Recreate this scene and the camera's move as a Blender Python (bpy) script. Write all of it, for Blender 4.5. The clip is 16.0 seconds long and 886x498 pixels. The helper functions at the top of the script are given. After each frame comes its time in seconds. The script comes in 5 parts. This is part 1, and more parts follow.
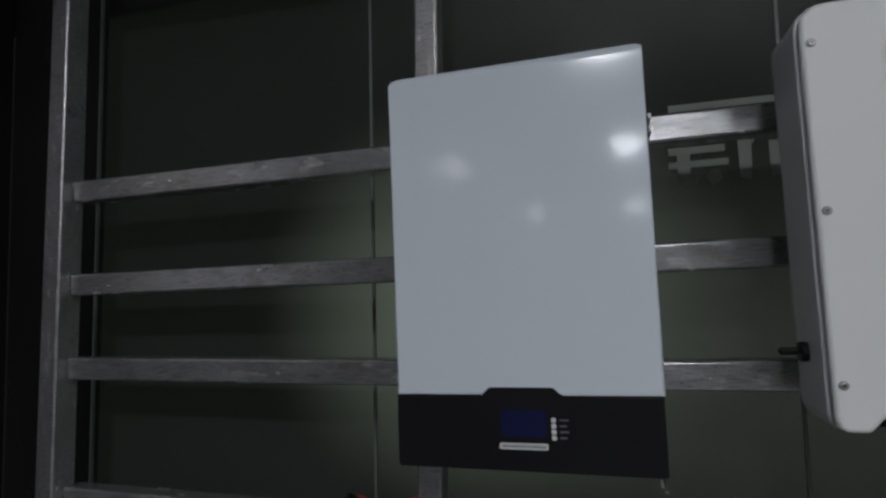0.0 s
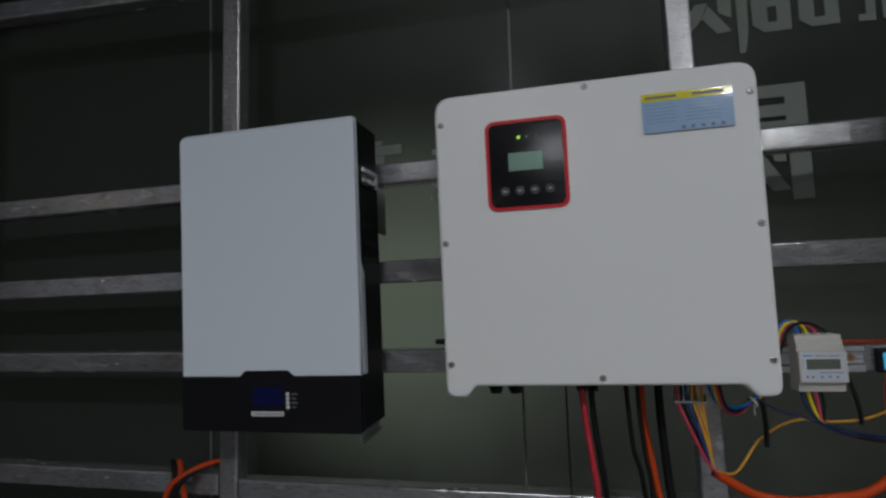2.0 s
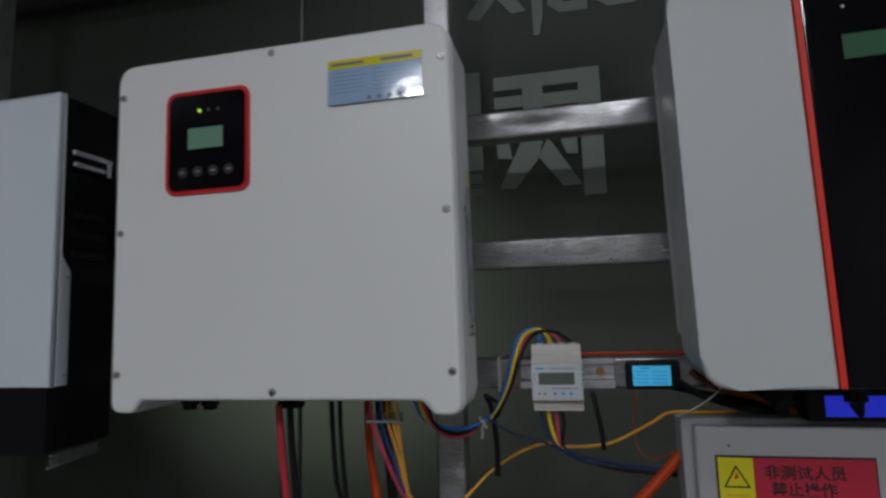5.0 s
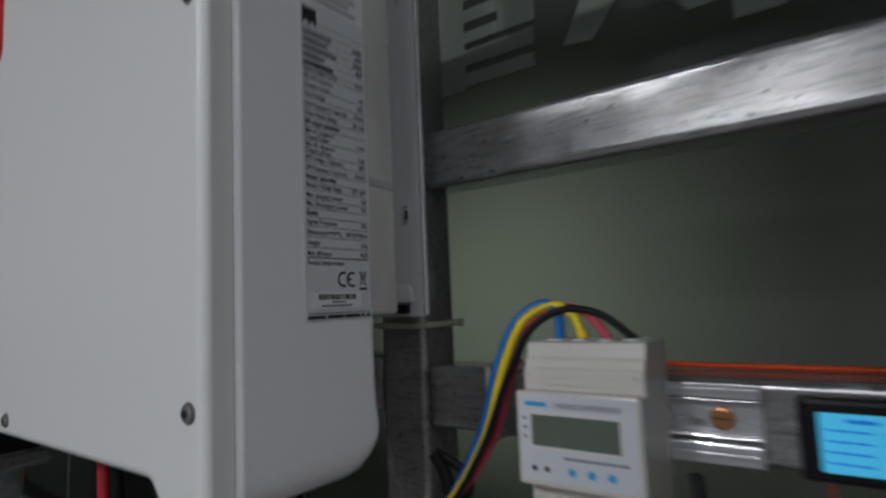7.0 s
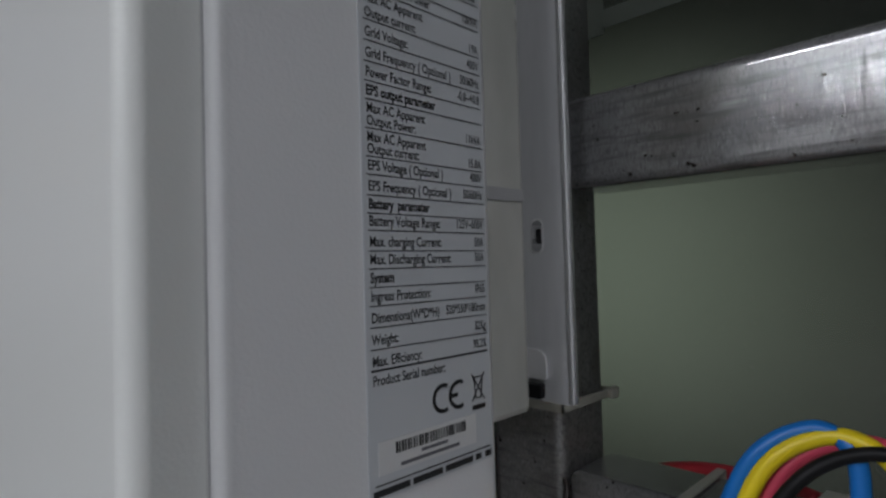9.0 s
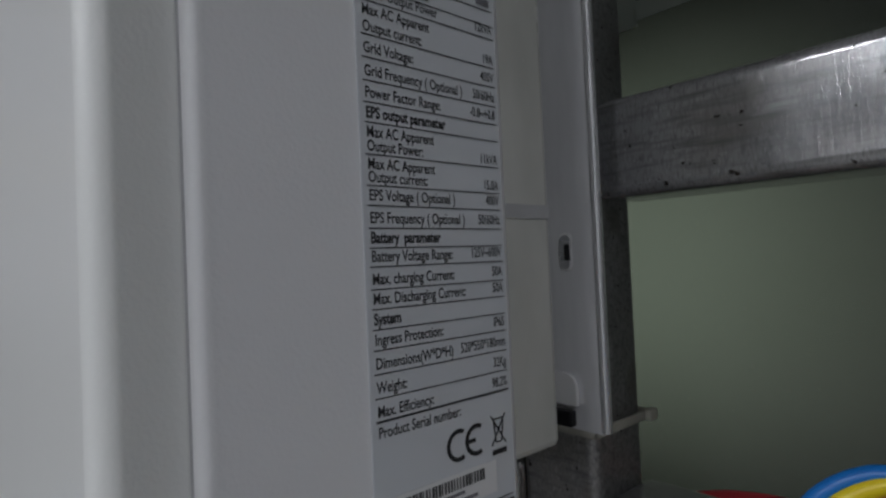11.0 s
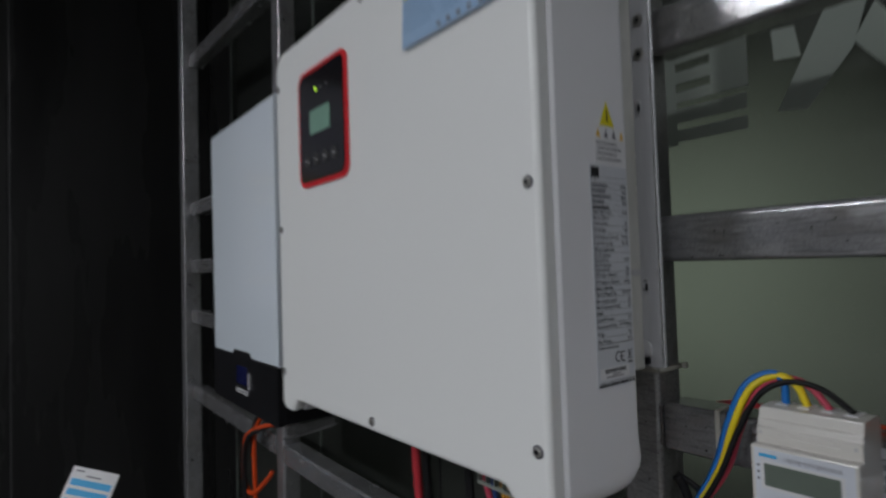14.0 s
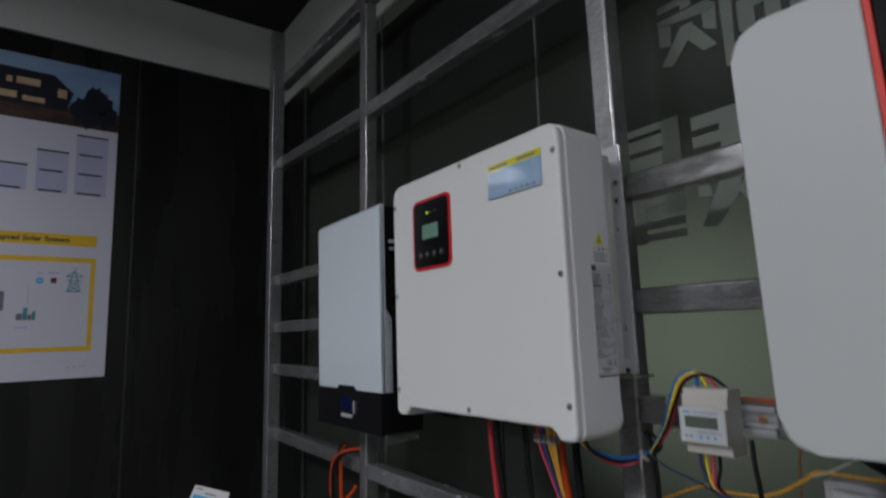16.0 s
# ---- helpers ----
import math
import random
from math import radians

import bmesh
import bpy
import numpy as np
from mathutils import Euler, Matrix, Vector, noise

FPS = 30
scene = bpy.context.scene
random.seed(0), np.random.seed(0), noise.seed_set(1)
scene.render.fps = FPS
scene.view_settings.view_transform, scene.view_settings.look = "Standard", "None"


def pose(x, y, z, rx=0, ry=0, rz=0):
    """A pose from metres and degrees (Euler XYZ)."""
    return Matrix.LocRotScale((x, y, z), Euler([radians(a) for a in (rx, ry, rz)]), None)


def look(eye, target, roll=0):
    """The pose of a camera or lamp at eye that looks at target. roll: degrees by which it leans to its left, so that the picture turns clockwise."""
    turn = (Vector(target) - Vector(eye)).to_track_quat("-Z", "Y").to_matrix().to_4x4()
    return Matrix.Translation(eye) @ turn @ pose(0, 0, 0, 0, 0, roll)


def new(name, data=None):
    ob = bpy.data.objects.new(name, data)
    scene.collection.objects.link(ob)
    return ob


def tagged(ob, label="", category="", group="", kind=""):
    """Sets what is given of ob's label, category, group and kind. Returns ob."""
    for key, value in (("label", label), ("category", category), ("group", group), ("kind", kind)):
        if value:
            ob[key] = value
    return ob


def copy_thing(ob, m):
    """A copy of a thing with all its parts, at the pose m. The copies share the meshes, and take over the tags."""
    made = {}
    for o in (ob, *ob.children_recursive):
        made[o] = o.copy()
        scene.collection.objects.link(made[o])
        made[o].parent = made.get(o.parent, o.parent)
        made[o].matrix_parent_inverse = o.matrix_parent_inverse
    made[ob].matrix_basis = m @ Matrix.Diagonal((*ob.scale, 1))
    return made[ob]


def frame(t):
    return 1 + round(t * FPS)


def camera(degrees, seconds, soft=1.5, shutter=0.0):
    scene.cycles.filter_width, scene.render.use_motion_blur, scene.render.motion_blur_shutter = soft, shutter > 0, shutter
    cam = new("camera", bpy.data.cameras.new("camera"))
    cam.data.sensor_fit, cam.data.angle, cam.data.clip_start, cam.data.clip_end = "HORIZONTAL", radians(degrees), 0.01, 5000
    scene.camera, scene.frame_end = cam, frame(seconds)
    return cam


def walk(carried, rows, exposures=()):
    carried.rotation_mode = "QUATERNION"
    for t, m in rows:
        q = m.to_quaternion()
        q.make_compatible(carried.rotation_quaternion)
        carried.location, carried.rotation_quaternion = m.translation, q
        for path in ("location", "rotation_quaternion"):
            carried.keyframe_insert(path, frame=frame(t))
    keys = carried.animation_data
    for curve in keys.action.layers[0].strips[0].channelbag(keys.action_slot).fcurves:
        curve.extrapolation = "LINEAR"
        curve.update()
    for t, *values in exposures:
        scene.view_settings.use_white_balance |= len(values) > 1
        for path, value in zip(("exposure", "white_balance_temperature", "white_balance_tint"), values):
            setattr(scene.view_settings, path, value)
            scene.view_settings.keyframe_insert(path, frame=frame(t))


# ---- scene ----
cam = camera(76.4, 16.0, soft=2.5, shutter=0.5)
PATH = [
    (0, (-0.258, -0.97, 1.522), (-0.784, 0.952, 1.69), -2.2),
    (0.5, (-0.179, -1.004, 1.52), (-0.713, 0.916, 1.685), -2.4),
    (1, (-0.018, -1.058, 1.532), (-0.559, 0.861, 1.696), -2.5),
    (1.5, (0.161, -1.12, 1.542), (-0.356, 0.807, 1.686), -2.8),
    (2, (0.225, -1.149, 1.527), (-0.225, 0.795, 1.674), -2.6),
    (2.5, (0.213, -1.132, 1.526), (-0.158, 0.828, 1.673), -2.5),
    (3, (0.187, -1.1, 1.494), (-0.127, 0.869, 1.655), -2.4),
    (3.5, (0.3, -1.097, 1.489), (0.002, 0.874, 1.656), -2.4),
    (4, (0.409, -1.085, 1.512), (0.097, 0.883, 1.677), -2.4),
    (4.5, (0.505, -1.003, 1.511), (0.162, 0.959, 1.699), -2.2),
    (4.7, (0.574, -0.967, 1.496), (0.203, 0.988, 1.699), -2.2),
    (6.8, (0.806, -0.401, 1.445), (-0.296, 1.257, 1.643), -1.8),
    (7, (0.769, -0.345, 1.447), (-0.414, 1.256, 1.635), -2.5),
    (7.5, (0.707, -0.265, 1.453), (-0.57, 1.268, 1.591), -2.0),
    (8, (0.687, -0.254, 1.467), (-0.652, 1.227, 1.567), -2.3),
    (8.5, (0.662, -0.252, 1.502), (-0.723, 1.188, 1.576), -2.7),
    (8.7, (0.651, -0.245, 1.504), (-0.751, 1.18, 1.572), -2.2),
    (10.8, (0.641, -0.213, 1.512), (-0.856, 1.112, 1.552), -2.4),
    (11, (0.641, -0.218, 1.515), (-0.865, 1.097, 1.56), -2.5),
    (11.5, (0.648, -0.217, 1.512), (-0.879, 1.074, 1.558), -2.5),
    (12, (0.648, -0.226, 1.513), (-0.888, 1.054, 1.56), -2.6),
    (12.5, (0.652, -0.231, 1.514), (-0.889, 1.043, 1.557), -2.6),
    (13, (0.649, -0.251, 1.512), (-0.882, 1.036, 1.543), -2.4),
    (13.5, (0.688, -0.344, 1.504), (-0.871, 0.907, 1.562), -1.9),
    (14, (0.812, -0.521, 1.543), (-0.767, 0.704, 1.611), -1.9),
    (14.5, (0.904, -0.667, 1.591), (-0.697, 0.523, 1.733), -1.9),
    (15, (0.966, -0.813, 1.609), (-0.631, 0.366, 1.848), -1.8),
    (15.5, (1.058, -0.87, 1.6), (-0.532, 0.307, 1.897), -1.8),
    (16, (1.121, -0.889, 1.516), (-0.465, 0.29, 1.82), -2.0),
]
walk(cam, [(t, look(eye, target, roll)) for t, eye, target, roll in PATH],
     exposures=[(0.0, -0.08), (0.5, -0.09), (1.0, 0.00), (1.5, -0.03), (2.0, -0.24), (3.0, -0.34), (4.7, -0.31), (7.0, 0.02), (8.7, 0.20), (11.0, 0.18), (13.0, 0.19), (13.5, 0.20), (14.0, 0.07), (15.0, -0.03), (16.0, 0.02)])

# ---- world and lamps ----
world = bpy.data.worlds.new("world")
scene.world = world
world.use_nodes = True
world.node_tree.nodes["Background"].inputs[0].default_value = (0.5, 0.55, 0.6, 1)
world.node_tree.nodes["Background"].inputs[1].default_value = 0.004


def ceiling_lamp(x, y, z, watts, radius=0.17, tone=(0.85, 0.87, 0.93)):
    lamp = bpy.data.lights.new("ceiling_lamp", "AREA")
    lamp.shape, lamp.size, lamp.energy, lamp.color = "DISK", radius * 2, watts, tone
    ob = new("ceiling_lamp", lamp)
    ob.matrix_world = pose(x, y, z)
    return ob


# the lamp at x 2.75 is an added fill for right-facing sides
for lx, ly, lz, lw in ((-0.15, -2.9, 3.12, 45), (1.33, -3.0, 3.12, 29), (2.75, -1.5, 3.12, 23), (-1.6, -1.98, 2.74, 0.8), (0.1, -5.0, 2.92, 16), (-1.7, -5.15, 2.92, 4), (2.3, -5.0, 2.92, 14), (0.86, -4.9, 2.92, 12), (-1.25, -9.3, 2.92, 9), (0.45, -9.3, 2.92, 22), (2.1, -9.3, 2.92, 22)):
    ceiling_lamp(lx, ly, lz, lw, 0.13 if ly < -4 else 0.17)

# ---- materials ----


def material(name, colour, rough=0.5, metal=0.0, spots=0.0, scale=8.0, grain=0.0, grain_scale=300.0, bump=0.0, stretch=(1, 1, 1),
             second=None, rough_var=0.0, coat=0.0, emit=0.0, transmission=0.0, ior=1.45, spec=0.5):
    """A node material: a base colour that drifts to a second one at a large and a small scale, uneven gloss and fine relief."""
    mat = bpy.data.materials.new(name)
    mat.use_nodes = True
    nodes, links = mat.node_tree.nodes, mat.node_tree.links
    bsdf = nodes["Principled BSDF"]
    bsdf.inputs["Roughness"].default_value = rough
    bsdf.inputs["Metallic"].default_value = metal
    bsdf.inputs["IOR"].default_value = ior
    bsdf.inputs["Specular IOR Level"].default_value = spec
    bsdf.inputs["Coat Weight"].default_value = coat
    bsdf.inputs["Coat Roughness"].default_value = 0.12
    bsdf.inputs["Transmission Weight"].default_value = transmission
    bsdf.inputs["Base Color"].default_value = (*colour, 1)
    if emit:
        bsdf.inputs["Emission Color"].default_value = (*colour, 1)
        bsdf.inputs["Emission Strength"].default_value = emit
    coord = nodes.new("ShaderNodeTexCoord")
    place = nodes.new("ShaderNodeMapping")
    place.inputs["Scale"].default_value = stretch
    links.new(coord.outputs["Object"], place.inputs["Vector"])
    big = nodes.new("ShaderNodeTexNoise")
    big.inputs["Scale"].default_value, big.inputs["Detail"].default_value = scale, 6
    links.new(place.outputs[0], big.inputs["Vector"])
    fine = nodes.new("ShaderNodeTexNoise")
    fine.inputs["Scale"].default_value, fine.inputs["Detail"].default_value = grain_scale, 3
    links.new(place.outputs[0], fine.inputs["Vector"])
    if spots or grain:
        second = second or tuple(c * 0.6 for c in colour)
        ramp = nodes.new("ShaderNodeMapRange")
        ramp.inputs[1].default_value, ramp.inputs[2].default_value = 0.35, 0.7
        ramp.inputs[3].default_value, ramp.inputs[4].default_value = 0.0, spots
        links.new(big.outputs[0], ramp.inputs[0])
        ramp2 = nodes.new("ShaderNodeMapRange")
        ramp2.inputs[1].default_value, ramp2.inputs[2].default_value = 0.4, 0.75
        ramp2.inputs[3].default_value, ramp2.inputs[4].default_value = 0.0, grain
        links.new(fine.outputs[0], ramp2.inputs[0])
        add = nodes.new("ShaderNodeMath")
        add.operation, add.use_clamp = "ADD", True
        links.new(ramp.outputs[0], add.inputs[0])
        links.new(ramp2.outputs[0], add.inputs[1])
        mix = nodes.new("ShaderNodeMix")
        mix.data_type = "RGBA"
        mix.inputs["A"].default_value, mix.inputs["B"].default_value = (*colour, 1), (*second, 1)
        links.new(add.outputs[0], mix.inputs["Factor"])
        links.new(mix.outputs["Result"], bsdf.inputs["Base Color"])
    if rough_var:
        rr = nodes.new("ShaderNodeMapRange")
        rr.inputs[1].default_value, rr.inputs[2].default_value = 0.3, 0.7
        rr.inputs[3].default_value, rr.inputs[4].default_value = max(0.02, rough - rough_var), rough + rough_var
        links.new(big.outputs[0], rr.inputs[0])
        links.new(rr.outputs[0], bsdf.inputs["Roughness"])
    if bump:
        relief = nodes.new("ShaderNodeBump")
        relief.inputs["Strength"].default_value, relief.inputs["Distance"].default_value = bump, 0.001
        links.new(fine.outputs[0], relief.inputs["Height"])
        links.new(relief.outputs[0], bsdf.inputs["Normal"])
    return mat


M_WHITE = material("white_powder_coat", (0.80, 0.808, 0.786), 0.40, spots=0.10, scale=3, second=(0.72, 0.72, 0.70), bump=0.12, grain_scale=900, rough_var=0.05)
M_SHELL = material("grey_white_shell", (0.76, 0.76, 0.77), 0.45, spots=0.12, scale=4, second=(0.62, 0.62, 0.63), bump=0.14, grain_scale=800)
M_OFFWHITE = material("off_white_coat", (0.575, 0.595, 0.59), 0.42, spots=0.10, scale=3, second=(0.53, 0.54, 0.55), bump=0.12, grain_scale=900)
M_SEAM = material("seam_grey", (0.50, 0.50, 0.51), 0.6, spots=0.2, scale=40)
M_COOL = material("cool_white_gloss_paint", (0.71, 0.775, 0.825), 0.10, spots=0.08, scale=2.5, second=(0.68, 0.735, 0.775), rough_var=0.02, bump=0.015, grain_scale=500)
M_BLACK = material("black_plastic", (0.008, 0.008, 0.009), 0.42, spec=0.22, spots=0.3, scale=5, second=(0.02, 0.02, 0.022), bump=0.15, grain_scale=900)
M_BLACKGLOSS = material("black_acrylic", (0.004, 0.004, 0.005), 0.14, spec=0.3, spots=0.2, scale=4, second=(0.012, 0.012, 0.012))
M_RED = material("red_trim", (0.66, 0.022, 0.03), 0.5, spec=0.3, spots=0.15, scale=10, second=(0.42, 0.015, 0.02))


def steel(name, stretch, dash, metal, rough, grooves):
    """Bare mill steel: cloudy grey, warm and bluish patches, short scratches, dark pits and brown specks."""
    mat = bpy.data.materials.new(name)
    mat.use_nodes = True
    nodes, links = mat.node_tree.nodes, mat.node_tree.links
    bsdf = nodes["Principled BSDF"]
    bsdf.inputs["Metallic"].default_value = metal
    coord = nodes.new("ShaderNodeTexCoord")

    def cloud(scale, lo, hi, squash=(1, 1, 1), detail=5, kind="Object"):
        place = nodes.new("ShaderNodeMapping")
        place.inputs["Scale"].default_value = squash
        links.new(coord.outputs[kind], place.inputs["Vector"])
        n = nodes.new("ShaderNodeTexNoise")
        n.inputs["Scale"].default_value, n.inputs["Detail"].default_value = scale, detail
        links.new(place.outputs[0], n.inputs["Vector"])
        r = nodes.new("ShaderNodeMapRange")
        r.inputs[1].default_value, r.inputs[2].default_value = lo, hi
        links.new(n.outputs[0], r.inputs[0])
        return r.outputs[0]

    def blend(fac, a, b):
        m = nodes.new("ShaderNodeMix")
        m.data_type = "RGBA"
        links.new(fac, m.inputs["Factor"])
        for key, c in (("A", a), ("B", b)):
            if isinstance(c, tuple):
                m.inputs[key].default_value = (*c, 1)
            else:
                links.new(c, m.inputs[key])
        return m.outputs["Result"]

    base = blend(cloud(5, 0.38, 0.66), (0.51, 0.515, 0.535), (0.45, 0.44, 0.425))
    base = blend(cloud(20, 0.50, 0.80, stretch), base, (0.36, 0.365, 0.385))
    base = blend(cloud(760, 0.46, 0.74, dash), base, (0.28, 0.277, 0.275))
    base = blend(cloud(900, 0.56, 0.72, dash), base, (0.62, 0.62, 0.63))
    base = blend(cloud(26, 0.54, 0.74, (0.7, 1, 1.3), 10), base, (0.33, 0.312, 0.29))
    base = blend(cloud(48, 0.60, 0.70, stretch, 8), base, (0.66, 0.66, 0.67))
    base = blend(cloud(330, 0.50, 0.72, (dash[2] * 0.3, 1, dash[0]), 4), base, (0.26, 0.257, 0.255))
    base = blend(cloud(210, 0.68, 0.72), base, (0.05, 0.042, 0.036))
    base = blend(cloud(130, 0.73, 0.75, (1, 1, 1), 2), base, (0.03, 0.026, 0.022))
    patch = nodes.new("ShaderNodeMath")
    patch.operation = "MULTIPLY"
    links.new(cloud(7, 0.47, 0.62), patch.inputs[0])
    links.new(cloud(900, 0.58, 0.66, dash, 3), patch.inputs[1])
    base = blend(patch.outputs[0], base, (0.15, 0.142, 0.132))
    links.new(base, bsdf.inputs["Base Color"])
    gloss = nodes.new("ShaderNodeMapRange")
    gloss.inputs[3].default_value, gloss.inputs[4].default_value = rough, rough + 0.19
    links.new(cloud(24, 0.3, 0.7, stretch), gloss.inputs[0])
    links.new(gloss.outputs[0], bsdf.inputs["Roughness"])
    relief = nodes.new("ShaderNodeBump")
    relief.inputs["Strength"].default_value, relief.inputs["Distance"].default_value = 0.26, 0.0004
    links.new(cloud(360, 0.3, 0.7, grooves), relief.inputs["Height"])
    links.new(relief.outputs[0], bsdf.inputs["Normal"])
    return mat


M_STEEL = steel("raw_steel", (0.45, 1, 1.6), (1.2, 1, 0.35), 0.70, 0.10, (1.3, 1, 0.16))
M_POST = steel("galvanised_steel", (1.6, 1, 0.45), (1.3, 1, 0.5), 0.78, 0.27, (1.6, 1, 0.12))
M_ALU = material("brushed_aluminium", (0.92, 0.925, 0.95), 0.24, metal=0.34, spots=0.35, scale=9, grain=0.12, grain_scale=90, second=(0.50, 0.51, 0.54), stretch=(3, 3, 0.4), rough_var=0.08)
M_DULLZINC = material("dull_zinc", (0.62, 0.63, 0.66), 0.32, metal=0.6, spots=0.4, scale=30, grain=0.2, grain_scale=200, second=(0.36, 0.36, 0.38), stretch=(0.3, 1, 2), rough_var=0.08)
M_CHROME = material("edge_highlight_metal", (0.88, 0.88, 0.90), 0.20, metal=0.8, spots=0.2, scale=20, rough_var=0.05)
M_ZINC = material("zinc_screw", (0.55, 0.54, 0.50), 0.35, metal=0.9, spots=0.4, scale=200, second=(0.25, 0.24, 0.22))
M_COPPER = material("copper_screw", (0.60, 0.30, 0.14), 0.35, metal=0.9, spots=0.4, scale=200, second=(0.35, 0.16, 0.07))
M_WELD = material("weld_bead", (0.22, 0.20, 0.19), 0.5, metal=0.7, spots=0.7, scale=120, second=(0.10, 0.08, 0.07), bump=0.6, grain_scale=350)
M_RUST = material("rust_mark", (0.12, 0.07, 0.035), 0.75, spots=0.8, scale=260, second=(0.05, 0.035, 0.025))
M_GLASS = material("tinted_glass", (0.54, 0.57, 0.53), 0.20, spots=0.25, scale=3, second=(0.48, 0.51, 0.48), transmission=0.974, ior=1.05, spec=0.1)
M_VINYL = material("frosted_vinyl", (0.33, 0.365, 0.32), 0.5, spots=0.4, scale=14, second=(0.23, 0.27, 0.24), bump=0.1, transmission=0.3, ior=1.05)
M_SEAL = material("silicone_joint", (0.17, 0.19, 0.18), 0.45, spots=0.4, scale=30)
M_DARKPANEL = material("black_wall_panel", (0.013, 0.013, 0.0128), 0.26, spots=0.6, scale=2.5, second=(0.024, 0.024, 0.0230), stretch=(1, 3, 0.4), rough_var=0.1, spec=0.25)
M_BAND = material("painted_plaster", (0.74, 0.73, 0.71), 0.85, spots=0.3, scale=3, second=(0.62, 0.61, 0.59), bump=0.3, grain_scale=160)
M_CEIL = material("black_ceiling_paint", (0.015, 0.015, 0.016), 0.9, spots=0.4, scale=3, second=(0.025, 0.025, 0.025))
M_FLOOR = material("grey_floor_tile", (0.17, 0.17, 0.165), 0.4, spots=0.4, scale=2, second=(0.13, 0.13, 0.125), bump=0.1)
M_ROOMWALL = material("grey_room_wall", (0.34, 0.345, 0.34), 0.8, spots=0.3, scale=2, second=(0.28, 0.285, 0.28))
M_PAPER = material("printed_paper", (0.56, 0.56, 0.64), 0.35, spots=0.15, scale=3, second=(0.52, 0.52, 0.60))
M_YELLOW = material("yellow_print", (0.72, 0.44, 0.025), 0.4, spots=0.15, scale=20)
M_WARN = material("warning_yellow", (0.78, 0.68, 0.02), 0.35, spots=0.15, scale=30)
M_INK = material("black_ink", (0.02, 0.02, 0.022), 0.45, spots=0.3, scale=60)
M_PRINT = material("label_print", (0.045, 0.046, 0.05), 0.45, spots=0.5, scale=400, second=(0.09, 0.09, 0.10))
M_GREYINK = material("grey_ink", (0.16, 0.16, 0.18), 0.45, spots=0.3, scale=60)
M_STICKER = material("pale_blue_film", (0.34, 0.50, 0.70), 0.10, spots=0.3, scale=9, second=(0.43, 0.56, 0.72), coat=0.8, bump=1.0, grain_scale=22)
M_STICKYEL = material("yellow_film", (0.74, 0.66, 0.02), 0.10, spots=0.1, scale=20, coat=0.6, bump=1.0, grain_scale=22)
M_STICKER.node_tree.nodes["Principled BSDF"].inputs["Coat Roughness"].default_value = 0.04
M_FAINTBLUE = material("faint_blue_print", (0.25, 0.39, 0.58), 0.15, spots=0.2, scale=40, coat=0.8)
M_LABEL = material("grey_label", (0.59, 0.61, 0.635), 0.3, spots=0.15, scale=12, second=(0.53, 0.55, 0.575))
M_LABELWHITE = material("white_label", (0.72, 0.72, 0.72), 0.35, spots=0.15, scale=30)
M_MILKY = material("milky_film", (0.74, 0.73, 0.69), 0.22, spots=0.9, scale=16, second=(0.47, 0.48, 0.44), coat=0.5, bump=1.0, grain_scale=26, stretch=(1, 1, 0.5), rough_var=0.1)
M_LCDGREEN = material("lit_lcd_green", (0.15, 0.28, 0.21), 0.2, emit=0.08, spots=0.2, scale=60)
M_LCDDARK = material("unlit_lcd", (0.14, 0.17, 0.14), 0.2, spots=0.2, scale=40)
M_LCDBLUE = material("lit_blue_screen", (0.06, 0.42, 0.68), 0.2, emit=0.58, spots=0.15, scale=80)
M_LCDNAVY = material("dim_navy_screen", (0.006, 0.008, 0.045), 0.2, emit=0.12, spots=0.1, scale=40)
M_LCDDEEP = material("lit_deep_blue_screen", (0.02, 0.03, 0.55), 0.2, emit=0.7, spots=0.1, scale=40)
M_LEDGREEN = material("lit_green_led", (0.45, 0.80, 0.05), 0.3, emit=0.9, spots=0.05, scale=100)
M_METER = material("ivory_meter_plastic", (0.68, 0.66, 0.61), 0.19, spots=0.2, scale=15, second=(0.55, 0.53, 0.48), bump=0.08, grain_scale=700)
M_FACE = material("meter_face_label", (0.66, 0.69, 0.74), 0.3, spots=0.1, scale=25)
M_CYAN = material("cyan_print", (0.05, 0.40, 0.72), 0.4, spots=0.1, scale=40)
M_TIE = material("nylon_tie", (0.58, 0.57, 0.50), 0.4, spots=0.2, scale=60)
M_C_RED = material("red_cable", (0.55, 0.035, 0.05), 0.42, spots=0.25, scale=30, bump=0.1)
M_C_PINK = material("rose_cable", (0.60, 0.06, 0.11), 0.42, spots=0.25, scale=30)
M_C_BLACK = material("black_cable", (0.009, 0.009, 0.010), 0.5, spots=0.25, scale=30, spec=0.25)
M_C_ORANGE = material("orange_cable", (0.58, 0.062, 0.008), 0.5, spots=0.25, scale=30, bump=0.1, spec=0.3)
M_C_RUSTY = material("brown_orange_cable", (0.26, 0.060, 0.020), 0.5, spots=0.4, scale=30, bump=0.2)
M_C_YELLOW = material("yellow_cable", (0.74, 0.37, 0.04), 0.45, spots=0.25, scale=30)
M_C_LEMON = material("lemon_cable", (0.86, 0.66, 0.015), 0.4, spots=0.2, scale=30)
M_C_NAVY = material("navy_cable", (0.012, 0.05, 0.20), 0.45, spots=0.25, scale=30)
M_C_INDIGO = material("indigo_cable", (0.010, 0.030, 0.10), 0.45, spots=0.35, scale=60)
M_C_BLUE = material("blue_cable", (0.008, 0.17, 0.56), 0.4, spots=0.25, scale=30)
